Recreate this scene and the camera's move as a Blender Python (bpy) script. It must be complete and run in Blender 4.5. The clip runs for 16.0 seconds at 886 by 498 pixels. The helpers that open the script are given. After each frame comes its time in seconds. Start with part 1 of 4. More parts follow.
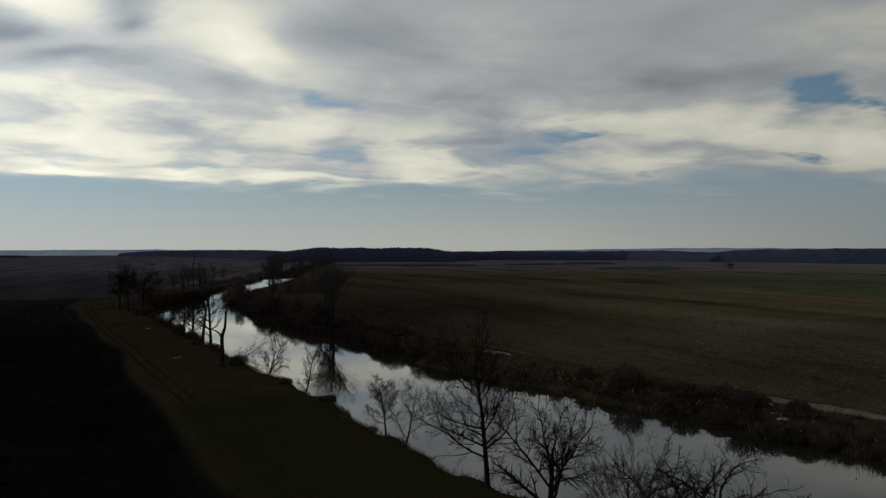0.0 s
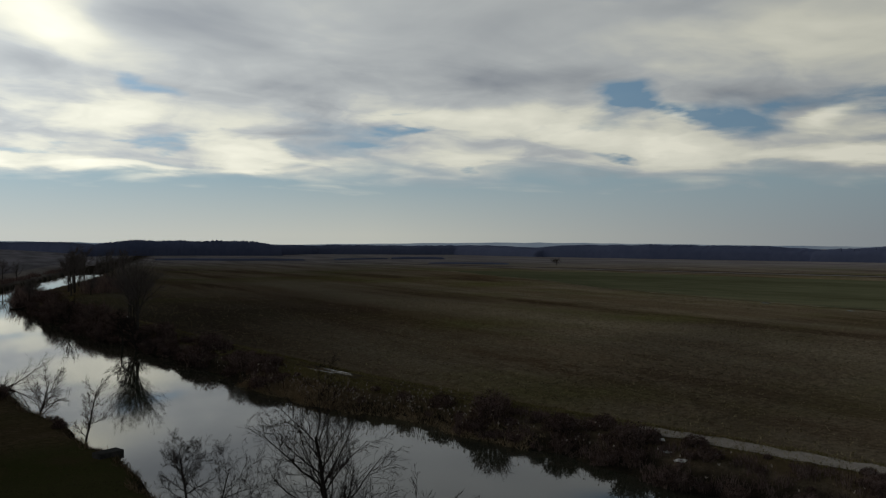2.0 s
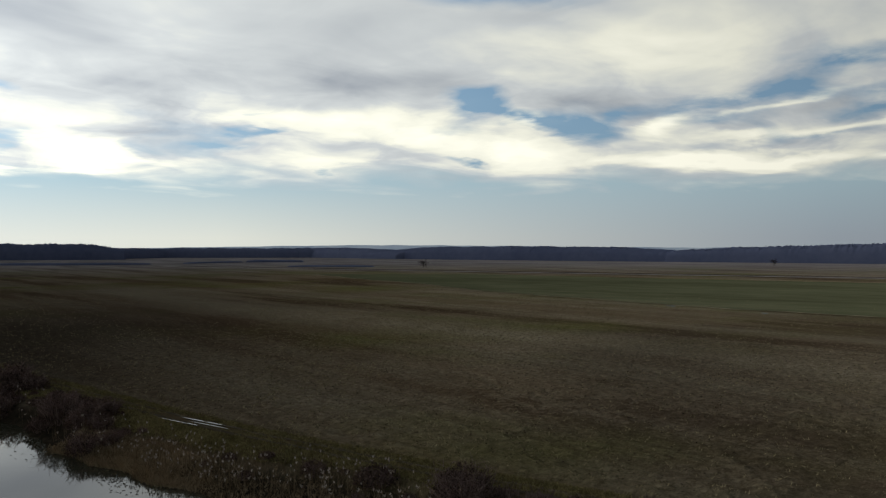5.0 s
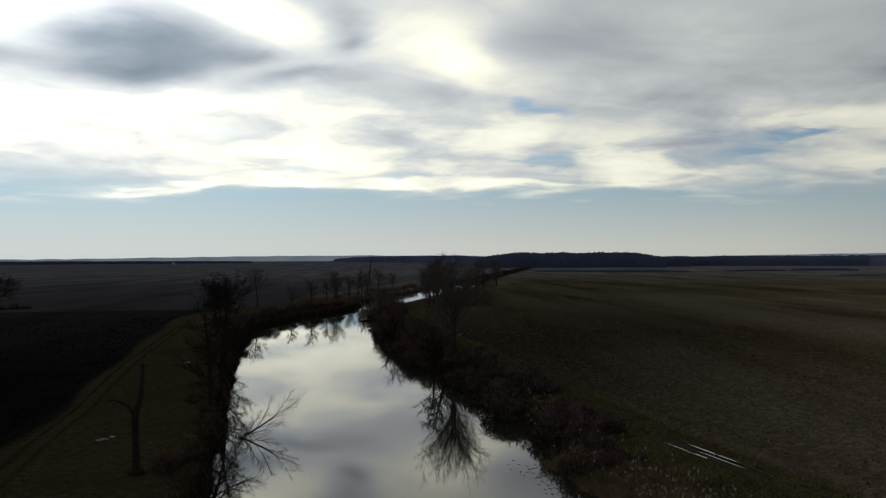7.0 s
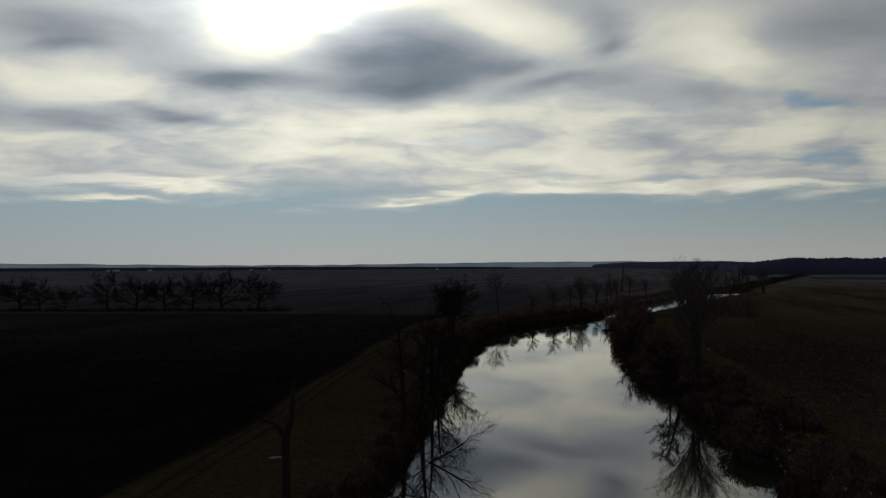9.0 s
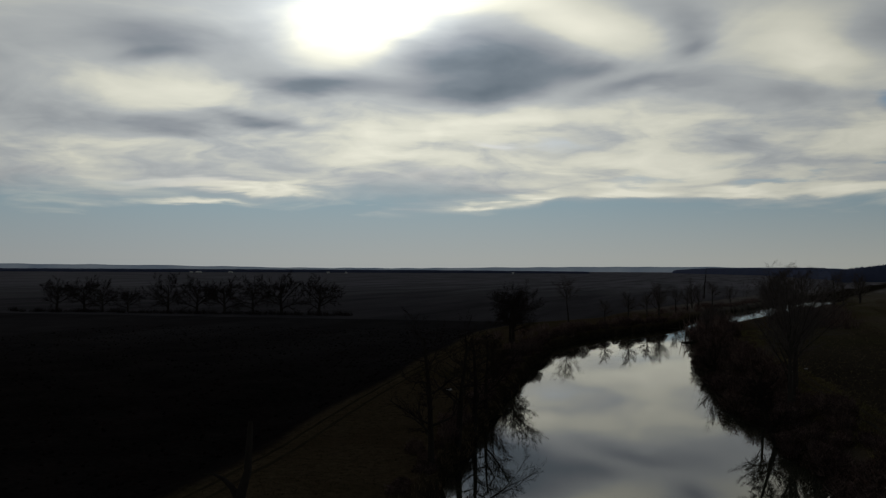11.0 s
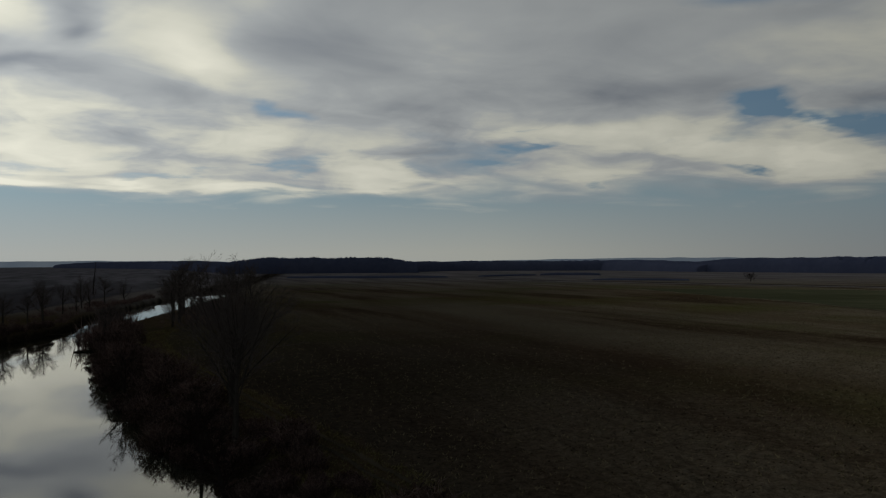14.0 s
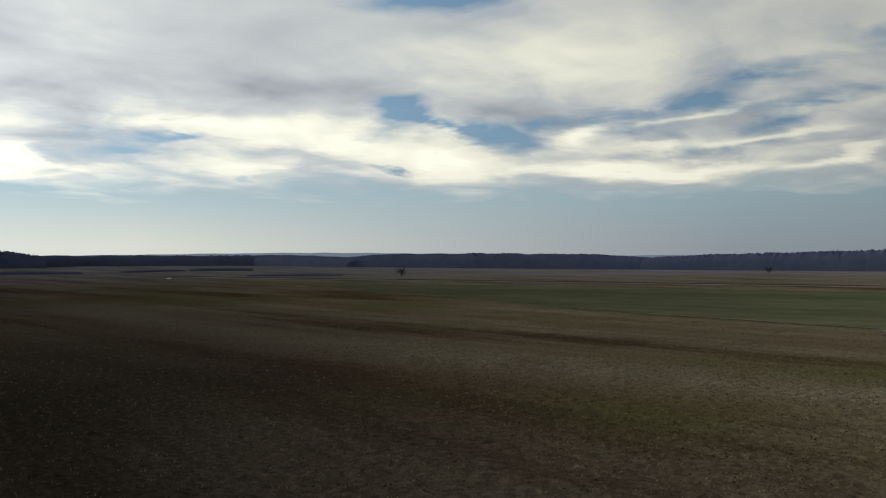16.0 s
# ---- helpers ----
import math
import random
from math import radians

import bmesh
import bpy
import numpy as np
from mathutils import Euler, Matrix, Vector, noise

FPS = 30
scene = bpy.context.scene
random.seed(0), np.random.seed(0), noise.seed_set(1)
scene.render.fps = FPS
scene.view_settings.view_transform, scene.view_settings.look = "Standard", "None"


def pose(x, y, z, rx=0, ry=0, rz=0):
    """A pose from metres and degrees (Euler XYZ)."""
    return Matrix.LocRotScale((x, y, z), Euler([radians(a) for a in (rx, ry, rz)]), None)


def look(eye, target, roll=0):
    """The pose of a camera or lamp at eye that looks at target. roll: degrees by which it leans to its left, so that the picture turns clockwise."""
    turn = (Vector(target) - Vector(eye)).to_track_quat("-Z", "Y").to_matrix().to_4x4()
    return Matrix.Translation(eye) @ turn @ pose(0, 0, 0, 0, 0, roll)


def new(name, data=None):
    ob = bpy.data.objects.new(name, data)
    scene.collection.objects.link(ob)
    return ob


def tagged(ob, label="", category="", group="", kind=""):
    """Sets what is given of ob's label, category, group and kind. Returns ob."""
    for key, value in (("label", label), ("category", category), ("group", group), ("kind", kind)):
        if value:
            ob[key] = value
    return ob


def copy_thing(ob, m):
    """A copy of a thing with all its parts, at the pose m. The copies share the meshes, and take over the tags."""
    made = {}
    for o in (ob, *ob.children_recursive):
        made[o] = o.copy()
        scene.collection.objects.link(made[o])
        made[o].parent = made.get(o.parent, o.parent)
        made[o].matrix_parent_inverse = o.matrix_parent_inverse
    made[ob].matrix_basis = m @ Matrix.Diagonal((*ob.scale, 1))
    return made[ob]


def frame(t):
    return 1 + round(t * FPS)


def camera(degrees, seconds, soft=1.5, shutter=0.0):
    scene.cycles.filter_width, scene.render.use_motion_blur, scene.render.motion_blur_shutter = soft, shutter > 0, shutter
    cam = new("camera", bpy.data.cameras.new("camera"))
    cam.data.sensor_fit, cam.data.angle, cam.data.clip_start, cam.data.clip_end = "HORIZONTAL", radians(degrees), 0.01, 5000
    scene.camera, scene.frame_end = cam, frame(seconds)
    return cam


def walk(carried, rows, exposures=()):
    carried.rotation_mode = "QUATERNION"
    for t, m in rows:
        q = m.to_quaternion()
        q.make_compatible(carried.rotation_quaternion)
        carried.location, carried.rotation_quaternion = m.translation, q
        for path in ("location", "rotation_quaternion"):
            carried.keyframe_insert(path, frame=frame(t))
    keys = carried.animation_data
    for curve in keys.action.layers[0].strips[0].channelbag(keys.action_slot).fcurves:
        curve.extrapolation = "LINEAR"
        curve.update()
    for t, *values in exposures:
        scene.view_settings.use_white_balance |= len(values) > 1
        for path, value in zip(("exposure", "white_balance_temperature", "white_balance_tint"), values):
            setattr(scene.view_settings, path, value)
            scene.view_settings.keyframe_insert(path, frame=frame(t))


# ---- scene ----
# ---- camera: a drone over a river plain ----
cam = camera(55.45, 16.0, soft=1.25)


def aim(x, y, z, heading, tilt, lean):
    return pose(x, y, z, 90 + tilt, 0, -heading) @ pose(0, 0, 0, 0, 0, -lean)


FLIGHT = [
    (0, -1.49, -23.71, 17.60, 31.66, 0.13, 0.15), (0.5, 1.30, -18.95, 17.93, 36.23, -0.16, 0.0),
    (1, 3.92, -14.45, 18.22, 39.22, -0.24, -0.03), (1.5, 6.39, -10.05, 18.50, 41.93, -0.26, -0.14),
    (2, 9.25, -6.29, 18.86, 43.33, -0.32, -0.2), (2.5, 12.17, -2.77, 19.22, 45.92, -0.37, -0.2),
    (3, 15.48, 1.09, 19.45, 49.90, -0.43, -0.11), (3.2, 16.84, 2.65, 19.51, 51.37, -0.46, -0.1),
    (5.3, 30.93, 25.82, 17.61, 53.17, -0.12, 0.04), (5.5, 32.18, 26.89, 17.47, 48.29, -0.04, 0.08),
    (6, 35.15, 29.39, 17.10, 36.44, 0.23, 0.17), (6.5, 37.78, 31.90, 16.82, 27.79, 0.39, 0.3),
    (7, 40.38, 34.16, 16.66, 17.50, 0.56, 0.27), (7.5, 42.73, 36.78, 16.61, 6.18, 0.82, 0.26),
    (8, 44.85, 39.52, 16.50, 0.93, 0.98, 0.15), (8.5, 46.55, 42.53, 16.40, 0.24, 1.07, 0.18),
    (9, 48.00, 46.00, 16.34, 0.00, 1.04, 0.24), (9.5, 49.03, 49.98, 16.32, -0.20, 1.15, 0.23),
    (9.7, 49.36, 51.59, 16.30, -1.18, 1.25, 0.19), (11.8, 52.05, 68.45, 16.39, -5.49, 1.36, -0.3),
    (12, 52.13, 70.25, 16.41, -4.93, 1.46, -0.16), (12.2, 52.20, 72.02, 16.43, -2.00, 1.46, -0.05),
    (12.5, 52.33, 74.82, 16.45, 4.46, 1.45, 0.10),
    (13, 52.52, 79.69, 16.50, 16.59, 1.30, 0.2), (13.5, 53.27, 84.76, 16.49, 27.80, 1.12, 0.1),
    (14, 54.42, 89.77, 16.48, 34.84, 0.84, 0.33), (14.5, 56.06, 94.34, 16.52, 41.78, 0.69, 0.3),
    (15, 57.99, 98.59, 16.66, 48.52, 0.56, 0.16), (15.5, 60.12, 102.54, 16.83, 55.76, 0.52, 0.0),
    (16, 62.34, 105.79, 16.95, 58.44, 0.41, 0.05)]
EXPOSURES = [(0, -0.62), (1.5, -0.39), (2.5, -0.18), (3, -0.01), (5.5, 0.35), (6, 0.12), (6.5, -0.03), (7, -0.22), (8, -0.65), (9, -0.96), (12, -1.09),
             (12.5, -1.12), (13, -1.17), (13.5, -1.05), (14.5, -0.62), (15, -0.22), (15.5, 0.01), (16, 0.27)]
walk(cam, [(r[0], aim(*r[1:])) for r in FLIGHT], EXPOSURES)

# ---- world: broken cloud in front of a low sun ----
SUN_AZ, SUN_EL = -11.0, 21.0


class Graph:
    """Short hand for node trees."""

    def __init__(self, tree):
        self.tree = tree

    def node(self, kind):
        return self.tree.nodes.new(kind)

    def link(self, a, b):
        self.tree.links.new(a, b)

    def put(self, value, socket):
        if isinstance(value, bpy.types.NodeSocket):
            self.link(value, socket)
        else:
            socket.default_value = value

    def math(self, op, a, b=0.0, c=0.0, clamp=False):
        n = self.node("ShaderNodeMath")
        n.operation, n.use_clamp = op, clamp
        for v, s in zip((a, b, c), n.inputs):
            self.put(v, s)
        return n.outputs[0]

    def mix(self, f, a, b):
        n = self.node("ShaderNodeMix")
        n.data_type = "RGBA"
        self.put(f, n.inputs[0])
        self.put(a, n.inputs[6])
        self.put(b, n.inputs[7])
        return n.outputs[2]

    def ramp(self, f, *stops):
        n = self.node("ShaderNodeValToRGB")
        while len(n.color_ramp.elements) < len(stops):
            n.color_ramp.elements.new(0.5)
        for e, (p, c) in zip(n.color_ramp.elements, stops):
            e.position = p
            e.color = (*c, 1) if isinstance(c, tuple) else (c, c, c, 1)
        self.put(f, n.inputs[0])
        return n.outputs[0]

    def noise(self, vec, scale, detail=4.0, rough=0.55, warp=0.0):
        n = self.node("ShaderNodeTexNoise")
        self.put(vec, n.inputs["Vector"])
        n.inputs["Scale"].default_value, n.inputs["Detail"].default_value = scale, detail
        n.inputs["Roughness"].default_value, n.inputs["Distortion"].default_value = rough, warp
        return n.outputs

    def bell(self, az, el, a, e, sa, se, tilt=0.0):
        """A soft elliptic spot round a heading and a height over the horizon, in degrees."""
        dx = self.math("SUBTRACT", az, a)
        dy = self.math("ADD", self.math("SUBTRACT", el, e), self.math("MULTIPLY", dx, -tilt))
        u, v = self.math("MULTIPLY", dx, 1 / sa), self.math("MULTIPLY", dy, 1 / se)
        d = self.math("ADD", self.math("MULTIPLY", u, u), self.math("MULTIPLY", v, v))
        return self.math("EXPONENT", self.math("MULTIPLY", d, -1.0))

    def bells(self, az, el, spots):
        total = None
        for *spot, gain in spots:
            b = self.math("MULTIPLY", self.bell(az, el, *spot), gain)
            total = b if total is None else self.math("ADD", total, b)
        return total


world = bpy.data.worlds.new("sky")
scene.world = world
world.use_nodes = True
world.node_tree.nodes.clear()
g = Graph(world.node_tree)
way = g.node("ShaderNodeTexCoord").outputs["Generated"]
xyz = g.node("ShaderNodeSeparateXYZ")
g.link(way, xyz.inputs[0])
wx, wy, wz = xyz.outputs
az0 = g.math("MULTIPLY", g.math("ARCTAN2", wx, wy), 180 / math.pi)
el0 = g.math("MULTIPLY", g.math("ARCSINE", wz), 180 / math.pi)
up = g.math("ADD", g.math("MAXIMUM", wz, 0.0), 0.11)
sheet = g.node("ShaderNodeCombineXYZ")
g.link(g.math("DIVIDE", wx, up), sheet.inputs[0])
g.link(g.math("DIVIDE", wy, up), sheet.inputs[1])
flat = sheet.outputs[0]
fray_x = g.node("ShaderNodeSeparateXYZ")
g.link(g.noise(flat, 1.9, 4.0, 0.5, 0.4)[1], fray_x.inputs[0])
az = g.math("ADD", az0, g.math("MULTIPLY", g.math("SUBTRACT", fray_x.outputs[0], 0.5), 7.0))
el = g.math("ADD", el0, g.math("MULTIPLY", g.math("SUBTRACT", fray_x.outputs[1], 0.5), 2.4))
# every spot: heading, height, half width, half height, slope, strength
# clear blue between the clouds, away from the sun and towards it
BLUE_EAST = [(54.6, 9.5, 1.8, 0.7, 0.1, 1.3), (57.4, 8.9, 2.2, 0.5, -0.2, 1.0), (61.3, 7.8, 2.4, 0.7, -0.15, 1.4), (70.5, 9.3, 2.6, 0.6, 0.1, 0.8),
             (75.0, 9.9, 2.6, 0.7, 0.05, 1.1), (79.0, 11.6, 3.2, 0.8, 0.1, 1.0), (65.5, 8.6, 1.8, 0.45, 0.3, 0.7), (72.0, 8.2, 2.0, 0.4, 0.1, 0.6), (83.0, 9.8, 4.0, 0.7, 0.1, 0.9),
             (79.5, 8.5, 3.0, 0.35, 0.15, 0.8), (78.0, 6.8, 3.0, 0.35, 0.05, 0.7), (57.5, 16.9, 5.0, 0.8, 0.0, 1.1), (54.6, 5.8, 1.6, 0.22, -0.08, 1.0), (88.0, 13.0, 4.0, 1.0, 0.0, 0.7)]
BLUE_SOUTH = [(23.5, 10.6, 1.1, 0.45, -0.28, 1.0), (25.3, 9.9, 1.4, 0.28, -0.25, 0.8), (25.8, 6.7, 3.0, 0.34, 0.1, 0.75), (22.0, 6.2, 2.8, 0.26, 0.1, 0.65), (24.5, 7.1, 1.2, 0.5, 0.2, 0.35),
              (28.8, 7.5, 2.4, 0.3, 0.16, 0.7), (41.2, 7.6, 2.8, 0.28, 0.1, 1.0), (38.2, 6.6, 1.8, 0.2, 0.05, 0.9), (40.5, 8.7, 1.6, 0.22, -0.1, 0.7), (45.8, 5.3, 1.0, 0.3, -0.1, 1.0),
              (-1.0, 8.3, 1.6, 0.3, -0.1, 1.1), (2.8, 8.2, 1.6, 0.3, -0.15, 1.1), (8.5, 5.7, 3.2, 0.32, 0.05, 1.2), (16.3, 5.6, 2.5, 0.32, 0.15, 1.2),
              (-24.0, 5.6, 5.0, 0.45, 0.0, 0.9)]
# thick cloud that the light does not pass
DARK_SOUTH = [(-1.8, 13.8, 5.6, 1.9, -0.05, 0.68), (-3.5, 11.9, 4.0, 0.9, 0.06, 0.35), (-13.5, 12.1, 5.0, 0.8, 0.0, 0.5), (-24.5, 13.4, 2.2, 0.5, 0.15, 0.3), (5.2, 12.8, 3.0, 0.9, 0.0, 0.3), (8.2, 11.6, 3.8, 0.55, 0.12, 0.36),
              (10.6, 15.6, 1.6, 1.4, 0.2, 0.35), (11.2, 14.2, 1.6, 0.7, 0.1, 0.35), (-17.0, 9.4, 3.8, 0.55, -0.08, 0.45), (-23.0, 8.5, 3.0, 0.6, 0.0, 0.3), (-24.0, 14.6, 4.0, 1.2, 0.0, 0.3),
              (25.0, 14.6, 4.5, 1.8, 0.0, 0.22), (17.0, 10.8, 4.0, 0.7, 0.0, 0.22), (-7.0, 8.2, 2.0, 0.3, 0.0, 0.3)]
DARK_EAST = [(33.0, 12.4, 5.0, 1.1, -0.1, 0.22), (37.5, 10.4, 6.0, 0.7, 0.0, 0.2), (46.0, 11.0, 5.0, 0.9, 0.05, 0.25), (41.0, 14.2, 9.0, 1.1, 0.0, 0.12), (52.0, 11.3, 4.0, 0.6, 0.12, 0.22),
             (29.0, 15.2, 4.0, 1.0, -0.2, 0.16), (43.0, 6.8, 5.0, 0.4, 0.0, 0.2), (33.0, 7.0, 4.0, 0.4, 0.05, 0.2), (49.0, 6.6, 4.0, 0.35, 0.0, 0.2)]
# thin or sunlit cloud
LIGHT_SOUTH = [(-23.5, 11.2, 5.0, 1.6, 0.0, 0.36), (4.5, 16.0, 3.5, 1.2, -0.25, 0.4), (-11.5, 15.9, 3.6, 1.8, 0.0, 0.8), (-4.0, 17.6, 6.0, 0.8, 0.0, 0.5), (-9.0, 8.6, 9.0, 1.6, 0.0, 0.38), (0.0, 10.0, 5.0, 0.6, 0.0, 0.25), 
               (18.6, 13.2, 2.6, 1.7, -0.35, 0.35), (16.0, 14.2, 7.0, 2.6, -0.1, 0.18), (12.0, 9.0, 8.0, 1.6, 0.0, 0.25), (8.0, 6.6, 8.0, 1.0, 0.0, 0.25), (30.5, 5.7, 6.0, 0.6, 0.0, 0.28), (21.0, 8.2, 4.5, 0.7, 0.05, 0.25)]
# the sunlit feet of the cloud deck, low over the horizon
FEET = [(7.0, 5.0, 2.4, 0.36, 0.0, 0.6), (13.7, 4.9, 2.0, 0.36, 0.0, 0.6), (21.5, 4.9, 4.5, 0.45, 0.0, 0.5), (1.5, 4.8, 1.6, 0.3, 0.0, 0.5), (-2.6, 4.4, 1.5, 0.2, 0.0, 0.4), (-18.0, 5.3, 4.0, 0.28, 0.0, 0.5), (-22.0, 4.2, 3.5, 0.28, 0.0, 0.5),
        (30.0, 4.8, 4.0, 0.4, 0.0, 0.35), (60.0, 5.6, 4.0, 0.35, 0.0, 0.3), (73.0, 5.4, 7.0, 0.35, 0.0, 0.4)]
LIGHT_EAST = [(49.0, 7.6, 6.5, 1.0, 0.0, 0.36), (59.0, 6.5, 3.5, 0.55, 0.0, 0.5), (58.6, 8.5, 1.3, 0.35, -0.2, 0.6), (46.0, 8.6, 4.0, 0.4, 0.05, 0.25), (68.0, 7.9, 2.0, 0.5, 0.3, 0.65),
              (73.5, 7.0, 3.5, 0.45, 0.0, 0.5), (75.8, 9.2, 3.0, 0.22, 0.2, 0.6), (72.0, 5.7, 8.0, 0.45, 0.0, 0.55), (80.0, 7.7, 3.0, 0.35, 0.15, 0.5), (84.0, 6.0, 3.0, 0.35, 0.25, 0.5),
              (68.0, 13.4, 6.0, 1.9, 0.0, 0.3), (37.0, 8.4, 5.0, 0.6, 0.0, 0.2), (38.0, 14.5, 9.0, 2.6, 0.0, 0.08)]
billow = g.noise(flat, 0.6, 4.0, 0.5, 0.6)[0]
wisp = g.noise(flat, 2.0, 5.0, 0.52, 1.0)[0]
thin = g.node("ShaderNodeMapping")
thin.inputs["Rotation"].default_value = (0, 0, radians(30))
thin.inputs["Scale"].default_value = (0.9, 1.15, 1.0)
g.link(flat, thin.inputs[0])
streak = g.noise(thin.outputs[0], 1.2, 4.0, 0.5, 0.9)[0]
round_up = g.node("ShaderNodeCombineXYZ")
g.link(g.math("MULTIPLY", az, 0.16), round_up.inputs[0])
g.link(g.math("MULTIPLY", el, 0.44), round_up.inputs[1])
puff = g.noise(round_up.outputs[0], 1.0, 5.0, 0.52, 0.6)[0]
low_band = g.bell(az0, el0, 30.0, 7.5, 200.0, 4.6)
bulk = g.math("ADD", g.math("MULTIPLY", g.math("SUBTRACT", billow, 0.5), 0.6), g.math("MULTIPLY", g.math("SUBTRACT", streak, 0.5), 0.7))
bulk = g.math("ADD", bulk, g.math("MULTIPLY", g.math("SUBTRACT", wisp, 0.5), 0.3))
bulk = g.math("MULTIPLY", bulk, g.ramp(g.math("MULTIPLY", el0, 0.05), (0.45, 1.0), (0.75, 0.75)))
dark = g.math("MULTIPLY_ADD", g.bells(az, el, DARK_EAST), 0.6, g.bells(az, el, DARK_SOUTH))
feet = g.bells(az, el, FEET)
bright = g.math("ADD", feet, g.math("ADD", g.bells(az, el, LIGHT_SOUTH), g.bells(az, el, LIGHT_EAST)))
dark = g.math("MULTIPLY", dark, g.math("MULTIPLY_ADD", wisp, 0.8, g.math("MULTIPLY_ADD", puff, 0.8, 0.2)))
bright = g.math("MULTIPLY", bright, g.math("MULTIPLY_ADD", wisp, 0.7, g.math("MULTIPLY_ADD", puff, 0.7, 0.3)))
lit = g.math("ADD", g.math("ADD", 0.62, bulk), g.math("SUBTRACT", bright, dark))
high = g.math("MULTIPLY", g.math("SUBTRACT", el0, 16.0), 0.022, clamp=True)
lit = g.math("SUBTRACT", lit, high)
lit = g.math("ADD", lit, g.math("MULTIPLY", g.math("MULTIPLY", g.math("SUBTRACT", puff, 0.5), low_band), 0.8))
lit = g.math("MULTIPLY_ADD", lit, 1.0, 0.015)
cloud = g.ramp(g.math("MULTIPLY", lit, 0.8), (0.0, (0.19, 0.235, 0.28)), (0.15, (0.27, 0.318, 0.365)), (0.264, (0.385, 0.42, 0.46)), (0.496, (0.63, 0.665, 0.67)), (0.67, (0.955, 0.955, 0.825)), (0.96, (1.22, 1.2, 1.02)))
sky = g.node("ShaderNodeTexSky")
sky.sky_type, sky.sun_disc, sky.sun_elevation, sky.sun_rotation = "NISHITA", False, radians(SUN_EL), radians(SUN_AZ)
blue = g.node("ShaderNodeVectorMath")
blue.operation = "SCALE"
g.link(sky.outputs[0], blue.inputs[0])
blue.inputs["Scale"].default_value = 0.09
clear = g.mix(0.6, blue.outputs[0], (0.19, 0.385, 0.6, 1))
shred = g.noise(flat, 6.0, 5.0, 0.55, 0.5)[0]
torn = g.math("ADD", g.math("MULTIPLY", g.math("SUBTRACT", 0.5, puff), 1.2), g.math("ADD", g.math("MULTIPLY_ADD", g.math("SUBTRACT", 0.5, wisp), 2.6, 1.0), g.math("MULTIPLY", g.math("SUBTRACT", 0.5, shred), 2.0)))
gaps = g.math("ADD", g.bells(az, el, BLUE_EAST), g.bells(az, el, BLUE_SOUTH))
holes = g.math("ADD", g.math("MULTIPLY", gaps, torn), g.math("MULTIPLY", g.math("MULTIPLY", g.math("SUBTRACT", 0.46, streak), g.bell(az0, el0, 30.0, 7.0, 90.0, 2.6)), 3.0))
holes = g.ramp(holes, (0.12, 0.0), (0.5, 0.45), (1.15, 0.95))
shown = g.mix(holes, cloud, clear)
# the clear hazy strip over the horizon
side = g.ramp(g.math("MULTIPLY_ADD", az0, 1 / 120.0, 0.3), (0.05, (0.56, 0.60, 0.60)), (0.35, (0.62, 0.65, 0.62)), (0.62, (0.70, 0.72, 0.65)), (0.95, (0.385, 0.44, 0.49)))
strip = g.mix(g.ramp(g.math("MULTIPLY", el0, 0.2), (0.12, 0.0), (0.85, 1.0)), side, (0.405, 0.54, 0.6, 1))
edge = g.math("SUBTRACT", el, g.math("MULTIPLY", g.math("SUBTRACT", streak, 0.5), -3.0))
hazy = g.ramp(g.math("MULTIPLY_ADD", feet, 0.3, g.math("MULTIPLY", edge, 0.1)), (0.38, 1.0), (0.56, 0.0))
shown = g.mix(hazy, shown, strip)
glow = g.math("ADD", g.math("MULTIPLY", g.bell(az, el, SUN_AZ, 17.6, 8.0, 3.0), 1.9), g.math("MULTIPLY", g.bell(az0, el0, SUN_AZ, 14.0, 30.0, 14.0), 0.6))
far = g.math("MULTIPLY_ADD", g.bell(az0, el0, SUN_AZ, 8.0, 105.0, 40.0), 0.85, 0.15)
gain = g.math("ADD", far, glow)
back = g.node("ShaderNodeBackground")
g.link(shown, back.inputs[0])
g.link(gain, back.inputs[1])
g.link(back.outputs[0], g.node("ShaderNodeOutputWorld").inputs[0])

lamp = bpy.data.lights.new("sun", "SUN")
lamp.energy, lamp.angle, lamp.color = 1.2, radians(10), (1.0, 0.93, 0.82)
sun = new("sun", lamp)
a, e = radians(SUN_AZ), radians(SUN_EL)
sun.matrix_world = look((0, 0, 60), (-math.sin(a) * math.cos(e), -math.cos(a) * math.cos(e), 60 - math.sin(e)))


